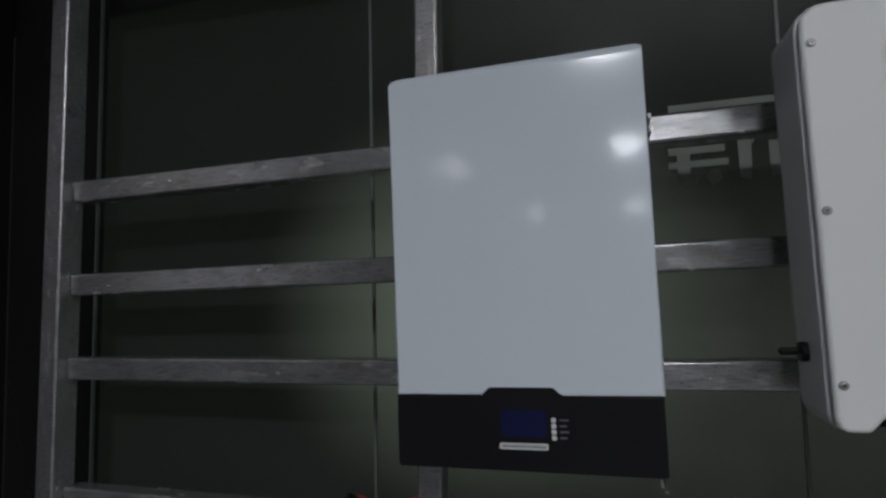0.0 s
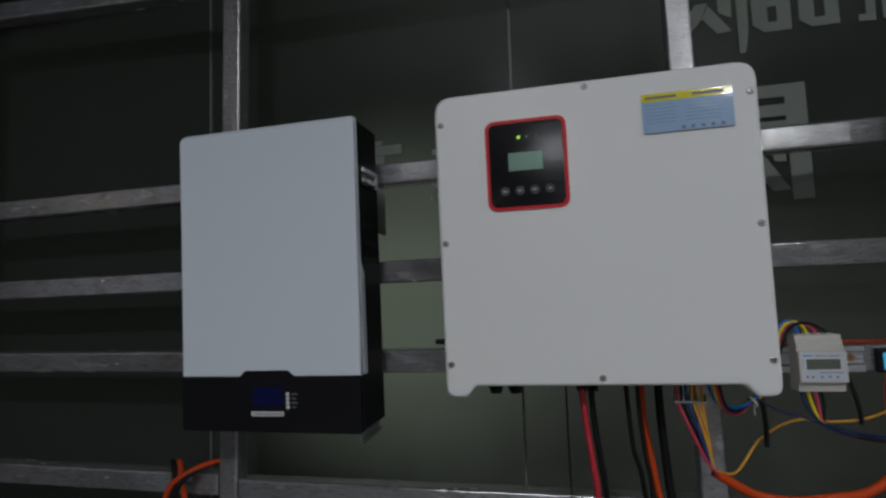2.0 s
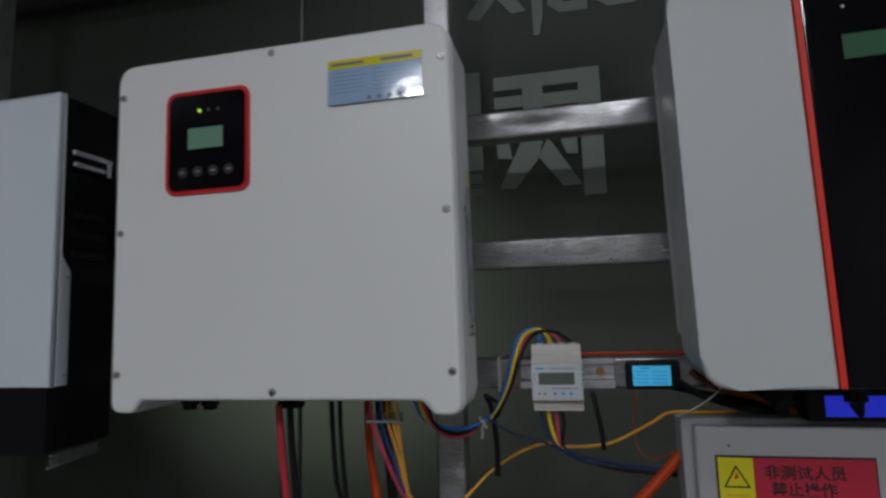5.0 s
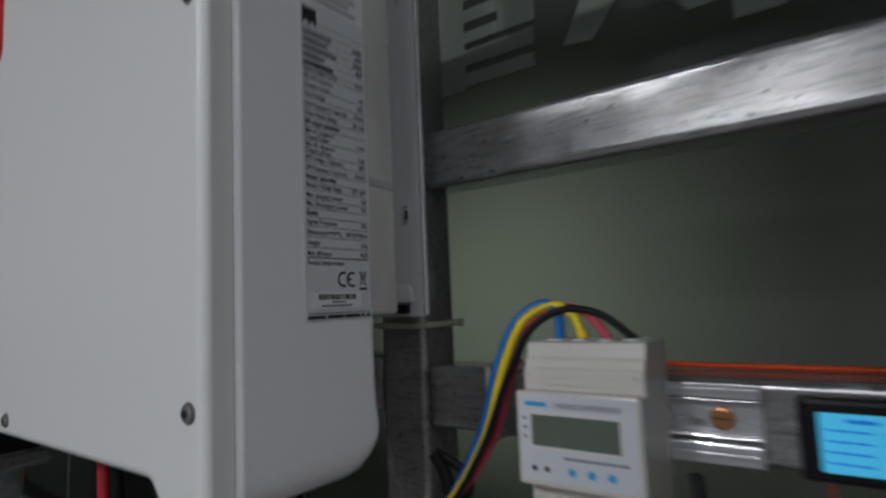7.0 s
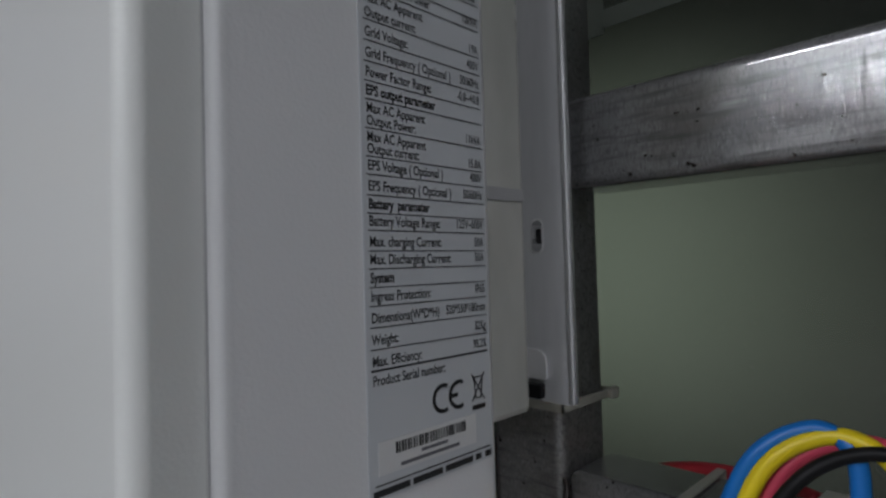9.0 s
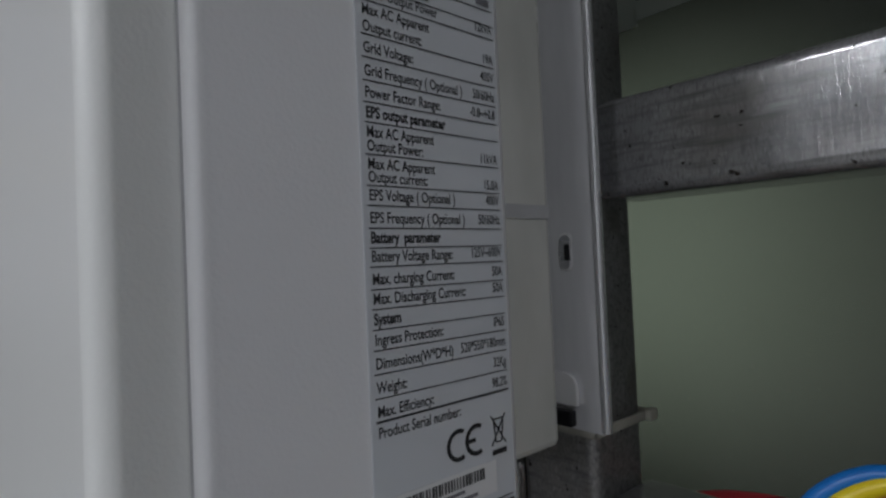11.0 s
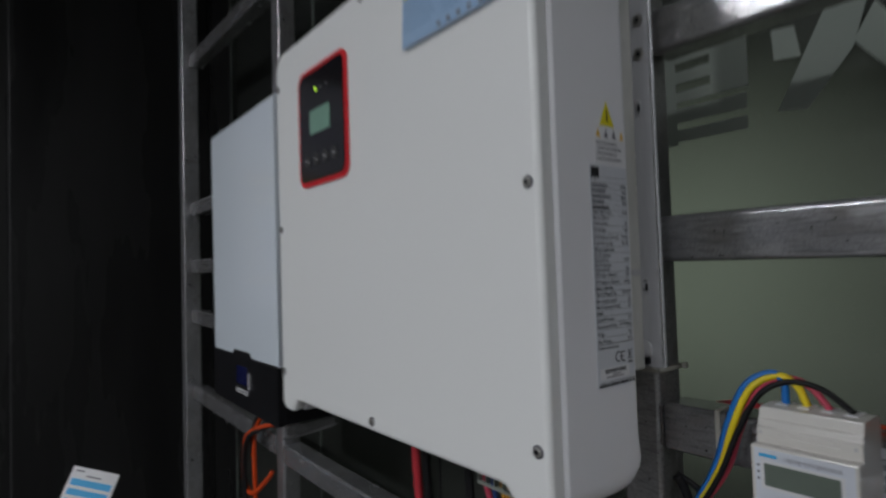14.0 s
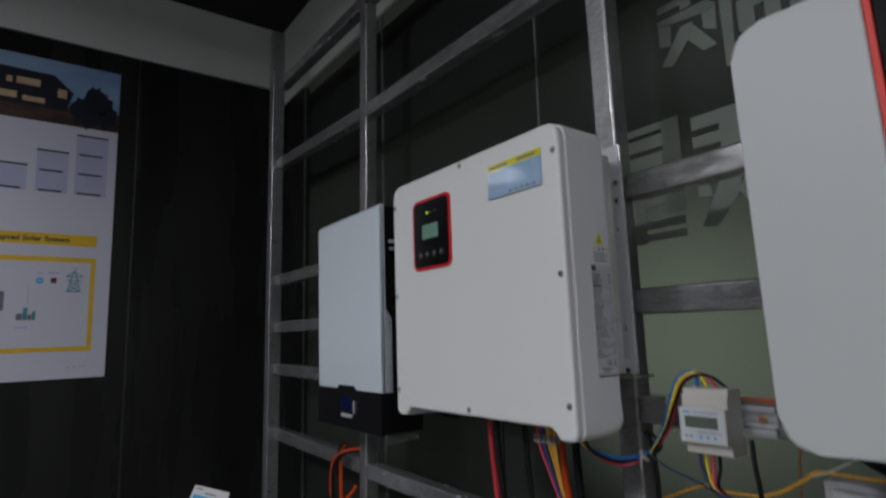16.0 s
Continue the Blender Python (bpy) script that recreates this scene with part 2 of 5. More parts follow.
M_SKY = material("printed_sky", (0.07, 0.22, 0.48), 0.35, spots=0.9, scale=2.5, second=(0.36, 0.46, 0.60), stretch=(1, 0.6, 2))
M_DUSK = material("printed_dusk_ground", (0.035, 0.02, 0.018), 0.35, spots=0.6, scale=9, second=(0.12, 0.06, 0.03), stretch=(1, 1, 4))
M_HOUSE = material("printed_dark_house", (0.012, 0.014, 0.025), 0.35, spots=0.3, scale=12)
M_GLOW = material("printed_lit_window", (0.55, 0.40, 0.24), 0.35, spots=0.5, scale=40)
M_LILAC = material("printed_lilac", (0.42, 0.43, 0.60), 0.35, spots=0.2, scale=12)
M_TEAL = material("printed_teal", (0.06, 0.24, 0.32), 0.35, spots=0.2, scale=40)
M_CABINET = material("grey_cabinet_paint", (0.41, 0.41, 0.42), 0.5, spots=0.2, scale=5, second=(0.36, 0.36, 0.365), bump=0.15, grain_scale=600)
M_SIGNRED = material("sign_red", (0.52, 0.03, 0.06), 0.35, spots=0.1, scale=20)
M_SIGNBLUE = material("sign_blue", (0.12, 0.26, 0.42), 0.35, spots=0.1, scale=20)


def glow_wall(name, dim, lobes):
    """An unseen dim wall far behind the glass, with soft pools of light painted as emission: rows of centre, width,
    height and colour.
    """
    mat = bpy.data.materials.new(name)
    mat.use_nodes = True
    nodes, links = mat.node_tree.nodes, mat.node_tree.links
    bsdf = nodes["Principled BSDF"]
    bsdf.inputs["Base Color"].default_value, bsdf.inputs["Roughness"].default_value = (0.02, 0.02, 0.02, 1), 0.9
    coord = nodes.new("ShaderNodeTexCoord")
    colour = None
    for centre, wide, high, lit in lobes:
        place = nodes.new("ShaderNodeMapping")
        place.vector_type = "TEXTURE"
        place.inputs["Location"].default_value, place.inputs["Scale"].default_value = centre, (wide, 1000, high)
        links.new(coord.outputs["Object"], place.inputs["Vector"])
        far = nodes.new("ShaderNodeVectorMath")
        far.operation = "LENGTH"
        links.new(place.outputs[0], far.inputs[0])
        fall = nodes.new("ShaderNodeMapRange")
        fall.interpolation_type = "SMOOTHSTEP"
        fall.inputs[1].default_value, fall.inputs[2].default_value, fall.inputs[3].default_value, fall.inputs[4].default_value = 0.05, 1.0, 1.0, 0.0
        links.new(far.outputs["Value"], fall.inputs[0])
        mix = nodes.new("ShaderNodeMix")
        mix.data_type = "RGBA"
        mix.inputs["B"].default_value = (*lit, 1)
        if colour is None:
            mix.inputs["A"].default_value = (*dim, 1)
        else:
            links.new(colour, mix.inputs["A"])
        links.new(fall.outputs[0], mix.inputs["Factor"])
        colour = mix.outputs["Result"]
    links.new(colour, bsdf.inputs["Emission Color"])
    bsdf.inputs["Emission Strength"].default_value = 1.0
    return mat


# three emission lobes stand in for the light of the hall
M_HALLGLOW = glow_wall("painted_hall_glow", (0.008, 0.009, 0.008), (((0.6, 2.6, 3.45), 3.0, 0.85, (0.036, 0.039, 0.038)), ((0.9, 2.6, 1.0), 2.8, 1.5, (0.041, 0.043, 0.040)), ((-0.98, 2.6, 1.48), 1.72, 1.55, (0.158, 0.181, 0.150))))

# ---- builders ----


def thing(name, at, label, category, group="", kind=""):
    ob = new(name)
    ob.empty_display_size = 0.05
    ob.location = at
    return tagged(ob, label, category, group, kind)


def part(name, bm, mat, parent=None, label="", smooth=False):
    mesh = bpy.data.meshes.new(name)
    bmesh.ops.recalc_face_normals(bm, faces=bm.faces[:])
    bm.to_mesh(mesh)
    bm.free()
    mesh.materials.append(mat)
    if smooth:
        for p in mesh.polygons:
            p.use_smooth = True
    ob = new(name, mesh)
    if smooth == "flat_sides":
        even = ob.modifiers.new("even_normals", "WEIGHTED_NORMAL")
        even.mode, even.weight = "FACE_AREA", 100
    if parent:
        ob.parent = parent
        up, m = parent, Matrix.Identity(4)
        while up:
            m = up.matrix_parent_inverse @ up.matrix_basis @ m if up.parent else up.matrix_basis @ m
            up = up.parent
        ob.matrix_parent_inverse = m.inverted()
    if label:
        ob["label"] = label
    return ob


def bevel(bm, edges, width, seg=2):
    if width:
        bmesh.ops.bevel(bm, geom=edges, offset=width, segments=seg, affect="EDGES", profile=0.5)


def box(x0, x1, y0, y1, z0, z1, round_=0.0015, seg=2, bm=None):
    b = bmesh.new()
    bmesh.ops.create_cube(b, size=1)
    for v in b.verts:
        v.co = ((x0 + x1) / 2 + v.co.x * (x1 - x0), (y0 + y1) / 2 + v.co.y * (y1 - y0), (z0 + z1) / 2 + v.co.z * (z1 - z0))
    bevel(b, b.edges[:], round_, seg)
    return merged(bm, b)


def merged(bm, b):
    if bm is None:
        return b
    tmp = bpy.data.meshes.new("tmp")
    b.to_mesh(tmp)
    b.free()
    bm.from_mesh(tmp)
    bpy.data.meshes.remove(tmp)
    return bm


def lean(bm, slope):
    """Shears a mesh so that it leans to +x as it rises."""
    for v in bm.verts:
        v.co.x += slope * (v.co.z - 1.6)
    return bm


def prism(outline, d0, d1, axis="y", round_=0.0, seg=2, bm=None):
    """A closed outline pushed from d0 to d1 along an axis. For y the outline is (x, z); for x it is (y, z); for z it is (x, y)."""
    def at(u, v, d):
        return {"y": (u, d, v), "x": (d, u, v), "z": (u, v, d)}[axis]
    b = bmesh.new()
    a = [b.verts.new(at(u, v, d0)) for u, v in outline]
    c = [b.verts.new(at(u, v, d1)) for u, v in outline]
    b.faces.new(a)
    b.faces.new(c[::-1])
    rim = []
    for i in range(len(a)):
        j = (i + 1) % len(a)
        f = b.faces.new((a[j], a[i], c[i], c[j]))
        rim += [e for e in f.edges if (e.verts[0] in a) == (e.verts[1] in a)]
    bevel(b, list(set(rim)), round_, seg)
    return merged(bm, b)


def loft(rings):
    """A closed skin over outlines of equal length, each a list of (x, z) with its own y values."""
    b = bmesh.new()
    rows = [[b.verts.new(p) for p in ring] for ring in rings]
    for lower, upper in zip(rows, rows[1:]):
        for i in range(len(lower)):
            j = (i + 1) % len(lower)
            b.faces.new((lower[i], lower[j], upper[j], upper[i]))
    b.faces.new(rows[0][::-1])
    b.faces.new(rows[-1])
    return b


def rrect(x0, x1, z0, z1, r, n=6):
    pts = []
    for cx, cz, a0 in ((x1 - r, z1 - r, 0), (x0 + r, z1 - r, 90), (x0 + r, z0 + r, 180), (x1 - r, z0 + r, 270)):
        for i in range(n + 1):
            a = radians(a0 + 90 * i / n)
            pts.append((cx + r * math.cos(a), cz + r * math.sin(a)))
    return pts


def rounded(points, n=5):
    """An outline of (x, z, radius) corners, each rounded off."""
    out, count = [], len(points)
    for i, (x, z, r) in enumerate(points):
        p = Vector((x, z))
        if not r:
            out.append((x, z))
            continue
        a = (Vector(points[i - 1][:2]) - p).normalized()
        b = (Vector(points[(i + 1) % count][:2]) - p).normalized()
        for k in range(n + 1):
            s = k / n
            q = (p + a * r) * (1 - s) ** 2 + p * 2 * s * (1 - s) + (p + b * r) * s ** 2
            out.append((q.x, q.y))
    return out


def disc(p0, p1, r, n=20, r2=None, bm=None, round_=0.0):
    """A round bar from p0 to p1."""
    p0, p1 = Vector(p0), Vector(p1)
    b = bmesh.new()
    bmesh.ops.create_cone(b, cap_ends=True, segments=n, radius1=r, radius2=r if r2 is None else r2, depth=(p1 - p0).length,
                          matrix=Matrix.Translation((p0 + p1) / 2) @ (p1 - p0).to_track_quat("Z", "Y").to_matrix().to_4x4())
    if round_:
        bevel(b, [e for e in b.edges if len([f for f in e.link_faces if len(f.verts) > 4])], round_, 2)
    return merged(bm, b)


def tube(points, r, n=10, steps=8, bm=None):
    """A cable through the points."""
    P = [Vector(p) for p in points]
    line = []
    for i in range(len(P) - 1):
        p0, p1, p2, p3 = P[max(i - 1, 0)], P[i], P[i + 1], P[min(i + 2, len(P) - 1)]
        for k in range(steps):
            s = k / steps
            line.append(0.5 * (2 * p1 + (p2 - p0) * s + (2 * p0 - 5 * p1 + 4 * p2 - p3) * s * s + (3 * p1 - p0 - 3 * p2 + p3) * s ** 3))
    line.append(P[-1])
    b = bmesh.new()
    rings, side = [], None
    for i, p in enumerate(line):
        way = (line[min(i + 1, len(line) - 1)] - line[max(i - 1, 0)]).normalized()
        if side is None:
            side = way.orthogonal().normalized()
        side = (side - way * side.dot(way)).normalized()
        up = way.cross(side)
        rings.append([b.verts.new(p + r * (side * math.cos(2 * math.pi * k / n) + up * math.sin(2 * math.pi * k / n))) for k in range(n)])
    for a, c in zip(rings, rings[1:]):
        for k in range(n):
            b.faces.new((a[k], a[(k + 1) % n], c[(k + 1) % n], c[k]))
    b.faces.new(rings[0])
    b.faces.new(rings[-1])
    return merged(bm, b)


FRONT = Matrix.Rotation(radians(90), 4, "X")                                     # writing on a face that looks to -y
SIDE = Matrix.Rotation(radians(90), 4, "Z") @ Matrix.Rotation(radians(90), 4, "X")  # on a face that looks to +x


def writing(name, body, size, place, turn, mat, parent, align="LEFT", bold=0.0, squeeze=1.0, mirror=False, label=""):
    curve = bpy.data.curves.new("writing", "FONT")
    curve.body, curve.size, curve.align_x, curve.offset = body, size, align, bold
    curve.resolution_u = 3
    ob = bpy.data.objects.new("writing", curve)
    scene.collection.objects.link(ob)
    bpy.context.view_layer.update()
    mesh = bpy.data.meshes.new_from_object(ob.evaluated_get(bpy.context.evaluated_depsgraph_get()))
    bpy.data.objects.remove(ob)
    bpy.data.curves.remove(curve)
    mesh.transform(Matrix.Translation(place) @ turn @ Matrix.Diagonal((-squeeze if mirror else squeeze, 1, 1, 1)))
    b = bmesh.new()
    b.from_mesh(mesh)
    bpy.data.meshes.remove(mesh)
    return part(name, b, mat, parent, label)


def screw(at, way, r, parent, mat=None, name="screw"):
    at, way = Vector(at), Vector(way)
    ob = part(name, disc(at, at + way * r * 0.45, r, 16, round_=r * 0.2), mat or M_ZINC, parent, smooth=False)
    part("socket", disc(at + way * r * 0.40, at + way * r * 0.5, r * 0.5, 6), M_INK, ob)
    return ob


# ---- room ----
LEFT, BACK, TOP, NEAR, FAR = -1.82, 0.21, 3.26, -11.0, 3.4

floor = tagged(part("floor", box(LEFT - 0.1, FAR + 0.1, NEAR - 0.1, BACK + 0.02, -0.1, 0.0, 0), M_FLOOR), "grey tiled floor", "floor", kind="structure")
ceiling = tagged(part("ceiling", box(LEFT - 0.1, FAR + 0.1, NEAR - 0.1, BACK + 0.02, TOP, TOP + 0.1, 0), M_CEIL), "black painted ceiling", "ceiling", kind="structure")
wall_west = tagged(new("wall_west"), "black panelled wall with thin vertical joints", "wall", kind="structure")
for y0, y1 in ((-0.51, 0.204), (-1.73, -0.516), (-2.95, -1.736), (-4.17, -2.956), (-6.6, -4.176), (-11.0, -6.606)):
    part("panel", box(LEFT - 0.1, LEFT, y0, y1, 0.0, 2.905, 0.002), M_DARKPANEL, wall_west)
part("joint", box(LEFT - 0.09, LEFT - 0.002, NEAR, 0.2, 0.0, 2.9, 0), material("joint_strip", (0.05, 0.05, 0.05), 0.4, spots=0.3), wall_west)
part("band", box(LEFT - 0.1, LEFT + 0.012, NEAR, BACK - 0.002, 2.908, TOP, 0.002), M_BAND, wall_west, "white plaster band under the ceiling")
wall_east = tagged(part("wall_east", box(FAR, FAR + 0.1, NEAR, BACK, 0, TOP, 0), M_ROOMWALL), "plain grey side wall", "wall", kind="structure")
wall_south = tagged(part("wall_south", box(LEFT, FAR, NEAR - 0.1, NEAR, 0, TOP, 0), M_ROOMWALL), "plain grey rear wall", "wall", kind="structure")

wall_north = tagged(new("wall_north"), "tinted glass partition in tall panels with pale joints", "wall", kind="structure")
JOINTS = (-1.53, -0.746, 0.094, 0.957, 1.81, 2.66)
for x0, x1 in zip(JOINTS, JOINTS[1:] + (FAR - 0.05,)):
    part("panel", lean(box(x0 + 0.003, x1 - 0.003, BACK, BACK + 0.010, 0.0, 2.82, 0.001), 0.016), M_GLASS, wall_north).visible_shadow = False
    part("joint", lean(box(x0 - 0.003, x0 + 0.003, BACK + 0.0005, BACK + 0.009, 0.0, 2.82, 0), 0.016), M_SEAL, wall_north)
part("edge_panel", prism([(LEFT, 0.0), (-1.534 - 0.0256, 0.0), (-1.534 + 0.0195, 2.82), (LEFT, 2.82)], BACK - 0.004, BACK + 0.03, "y"), M_DARKPANEL, wall_north, "black edge panel")
part("band", box(LEFT + 0.013, FAR, BACK - 0.012, BACK + 0.06, 2.822, TOP, 0.002), M_BAND, wall_north, "white plaster band above the glass")

# the hall behind the glass: its light is painted on the backdrop as glow
hall = tagged(part("backdrop", box(-9.0, 7.0, 2.60, 2.65, -0.1, 4.0, 0), M_HALLGLOW), "unseen backdrop with painted glow behind the tinted glass", "backdrop", kind="structure")

tagged(part("floor", box(-9.0, 7.0, BACK + 0.04, 2.599, -0.1, -0.002, 0), M_FLOOR), "grey floor of the dim hall behind the glass", "floor", kind="structure")
tagged(part("ceiling", box(-9.0, 7.0, BACK + 0.08, 2.599, 3.9, 4.0, 0), M_CEIL), "black ceiling of the dim hall behind the glass", "ceiling", kind="structure")

# ---- welded steel frame ----
Y0, Y1 = 0.016, 0.061
frame_rack = thing("steel_frame", (-0.5, 0.03, 0.0), "welded frame of bare square steel tubes before the glass", "frame")
POSTS = ((-1.440, -1.392, -0.009, 0.048, 0.020), (-0.582, -0.535, Y0, Y1, 0.027), (0.431, 0.479, Y0, Y1, 0.0), (1.44, 1.49, Y0, Y1, 0.0))
for x0, x1, y0, y1, slope in POSTS:
    part("post", lean(box(x0, x1, y0, y1, 0.0, 3.0, 0.006, 4), slope), M_POST, frame_rack, "galvanised upright tube", "flat_sides")
# each cross tube: lower edge at the left and at the right post of its span
RAILS = (((2.704, 2.696), (2.700, 2.700), (2.700, 2.700)), ((2.315, 2.278), (2.276, 2.268), (2.270, 2.270)), ((1.764, 1.765), (1.764, 1.764), (1.762, 1.761)),
         ((1.554, 1.552), (1.548, 1.548), (1.542, 1.534)), ((1.371, 1.361), (1.356, 1.355), (1.348, 1.347)), ((1.094, 1.082), (1.072, 1.064), (1.06, 1.06)),
         ((0.55, 0.55), (0.55, 0.55), (0.55, 0.55)))
for row in RAILS:
    for (za, zb), (pa, pb) in zip(row, zip(POSTS, POSTS[1:])):
        xa, xb = pa[1] + pa[4] * (za - 1.576) + 0.001, pb[0] + pb[4] * (zb - 1.576) - 0.001
        back = 0.006 if pa[0] > 0 and 1.5 < za < 1.8 else 0.0
        bm = box(xa, xb, Y0 + back, Y1, za, za + 0.0485, 0.006, 4)
        for v in bm.verts:
            v.co.z += (zb - za) * (v.co.x - xa) / (xb - xa)
        rail = part("rail", bm, M_STEEL, frame_rack, "scuffed bare steel cross tube", "flat_sides")
        for x, z0 in ((xa, za), (xb, zb)):
            bead = [(x + random.uniform(-0.0012, 0.0012), Y0 + back + 0.001 + random.uniform(-0.0006, 0.0006), z0 + 0.004 + 0.040 * k / 9) for k in range(10)]
            part("weld", tube(bead, 0.0013, 6, 3), M_WELD, rail)

# ---- inverter with red-framed display ----
BX0, BX1, BF, BS, BR = 0.0, 0.52, -0.2, -0.1815, -0.085


def cover_outline(grow=0.0):
    g = grow
    return rounded([(BX0 - g, 1.866 + g, 0.03), (BX0 - g, 1.345 - g, 0.018 + g), (0.036 + g, 1.345 - g, 0.005), (0.052 + g, 1.363 - g, 0.006),
                    (0.468 - g, 1.363 - g, 0.006), (0.484 - g, 1.345 - g, 0.005), (BX1 + g, 1.345 - g, 0.018 + g), (BX1 + g, 1.866 + g, 0.03)])


inverter = thing("hybrid_inverter", (0.26, -0.1, 1.345), "white wall-mounted inverter with red-framed black display", "inverter")
ROUND = 0.0058
rings = []
for k in range(9):
    a = radians(90 * k / 8)
    rings.append([(x, BF + ROUND * (1 - math.sin(a)), z) for x, z in cover_outline(-ROUND * (1 - math.cos(a)))])
rings = rings[::-1] + [[(x, BS - 0.0012, z) for x, z in cover_outline(-0.0022)], [(x, BS - 0.0003, z) for x, z in cover_outline(-0.0026)], [(x, BS, z) for x, z in cover_outline(-0.0034)]]
cover = part("front_cover", loft(rings), M_WHITE, inverter, "", "flat_sides")
part("gasket", prism(cover_outline(-0.0028), BS - 0.0002, BS + 0.0012, "y"), M_SEAM, inverter, "grey seam between cover and shell")


def shell_rings():
    """Outlines of the shell from the seam to its rear, whose lower end is rounded off."""
    side = [1.472 - 0.008 * k for k in range(13)]
    rings = []
    for y, g in ((BS + 0.0004, -0.0024), (BS + 0.0007, -0.0004), (BS + 0.0016, 0.0009), (BS + 0.0028, 0.0013), (BS + 0.0042, 0.0012), (BS + 0.0060, 0.0011), (-0.15, 0.0011), (-0.12, 0.0011), (-0.106, 0.0011), (-0.098, 0.0011), (-0.092, 0.0011), (-0.088, 0.0011), (-0.0862, 0.0006), (BR, -0.0012)):
        pts = [(BX0 - g, 1.866 + g, 0.03)] + [(BX0 - g, z, 0) for z in side] + [(BX0 - g, 1.345 - g, 0.020), (0.036, 1.345 - g, 0.006), (0.052, 1.363 - g, 0.006), (0.468, 1.363 - g, 0.006),
               (0.484, 1.345 - g, 0.006), (BX1 + g, 1.345 - g, 0.020)] + [(BX1 + g, z, 0) for z in reversed(side)] + [(BX1 + g, 1.866 + g, 0.03)]
        near = max(0.0, 1 - (BR - y) / 0.021)
        lift = 0.021 * (1 - math.sqrt(max(0.0, 1 - near * near)))
        ring = []
        for x, z in rounded(pts):
            s = min(1.0, max(0.0, (1.40 - z) / 0.04))
            ring.append((x, y + 0.003 * near ** 0.5 * s * s * (3 - 2 * s), z + lift * min(1.0, max(0.0, (1.385 - z) / 0.035))))
        rings.append(ring)
    return rings


part("shell", loft(shell_rings()), M_SHELL, inverter, "", "flat_sides")
part("heat_sink", box(0.020, 0.500, BR + 0.0005, -0.037, 1.44, 1.835, 0.003), M_MILKY, inverter, "rear block wrapped in milky film")
part("film_seam", box(0.5001, 0.5008, -0.066, -0.039, 1.530, 1.5355, 0.0002), M_SEAM, inverter, "grey strip across the film")
for x, z in ((0.011, 1.816), (0.259, 1.855), (0.509, 1.816), (0.011, 1.607), (0.509, 1.608), (0.011, 1.4), (0.259, 1.375), (0.509, 1.4)):
    rim = part("screw_recess", disc((x, BF - 0.0002, z), (x, BF - 0.0006, z), 0.0054, 18), M_GREYINK, inverter)
    screw((x, BF - 0.0006, z), (0, -1, 0), 0.0042, rim)
panel = part("display_panel", prism(rrect(0.0890, 0.2255, 1.6565, 1.8115, 0.015), BF - 0.0030, BF - 0.0001, "y", 0.0008), M_RED, inverter, "red display frame")
part("display_glass", prism(rrect(0.0950, 0.2195, 1.6625, 1.8055, 0.011), BF - 0.0042, BF - 0.0031, "y", 0.0004), M_BLACKGLOSS, panel, "black display glass")
part("lcd", box(0.127, 0.184, BF - 0.0048, BF - 0.0043, 1.723, 1.754, 0.0002), M_LCDGREEN, panel, "lit green screen")
part("led", disc((0.146, BF - 0.0043, 1.780), (0.146, BF - 0.0050, 1.780), 0.0027, 14), M_LEDGREEN, panel, "lit yellow-green lamp")
for k in range(2):
    part("led", disc((0.160 + 0.016 * k, BF - 0.0043, 1.780), (0.160 + 0.016 * k, BF - 0.0046, 1.780), 0.002, 12), M_GREYINK, panel)
for k in range(4):
    x = 0.119 + 0.025 * k
    button = part("button", disc((x, BF - 0.0043, 1.689), (x, BF - 0.0052, 1.689), 0.0078, 20, round_=0.0003), material("button_dark", (0.035, 0.034, 0.033), 0.4, spots=0.2), panel)
    part("button_mark", box(x - 0.003, x + 0.003, BF - 0.0056, BF - 0.0053, 1.6883, 1.6897, 0), M_LABELWHITE, button)
sticker = part("sticker", box(0.347, 0.483, BF - 0.0006, BF - 0.0001, 1.764, 1.8285, 0), M_STICKER, inverter, "shiny pale blue notice film")
part("heading", box(0.347, 0.483, BF - 0.0010, BF - 0.0007, 1.8155, 1.8285, 0), M_STICKYEL, sticker, "yellow heading strip")
for x0, x1 in ((0.352, 0.400), (0.424, 0.470)):
    part("heading_bar", box(x0, x1, BF - 0.0013, BF - 0.0011, 1.8198, 1.8238, 0), M_GREYINK, sticker)
for k in range(6):
    for x0, x1 in ((0.351, 0.404), (0.412, 0.470)):
        part("text_bar", box(x0, x1 - random.uniform(0, 0.012), BF - 0.0009, BF - 0.0007, 1.8085 - 0.0058 * k, 1.8100 - 0.0058 * k, 0), M_FAINTBLUE, sticker)
for k in range(5):
    part("pictogram", box(0.405 + 0.0145 * k, 0.4105 + 0.0145 * k, BF - 0.0009, BF - 0.0007, 1.767, 1.7715, 0), M_GREYINK, sticker)

for o in (sticker, *sticker.children):
    o.data.transform(Matrix.Translation((0, BF - 0.0034, 1.764)) @ Matrix.Rotation(radians(-2.6), 4, "X") @ Matrix.Translation((0, -BF, -1.764)))

# right side of the inverter: warning triangle and rating plate
SX = BX1 + 0.0013
part("warning_triangle", prism([(-0.1235, 1.660), (-0.1035, 1.660), (-0.1135, 1.681)], SX, SX + 0.0003, "x"), M_WARN, inverter, "yellow warning triangle")
part("bolt_mark", prism([(-0.1145, 1.664), (-0.1120, 1.664), (-0.1128, 1.674), (-0.1140, 1.674)], SX + 0.0004, SX + 0.0005, "x"), M_INK, inverter)
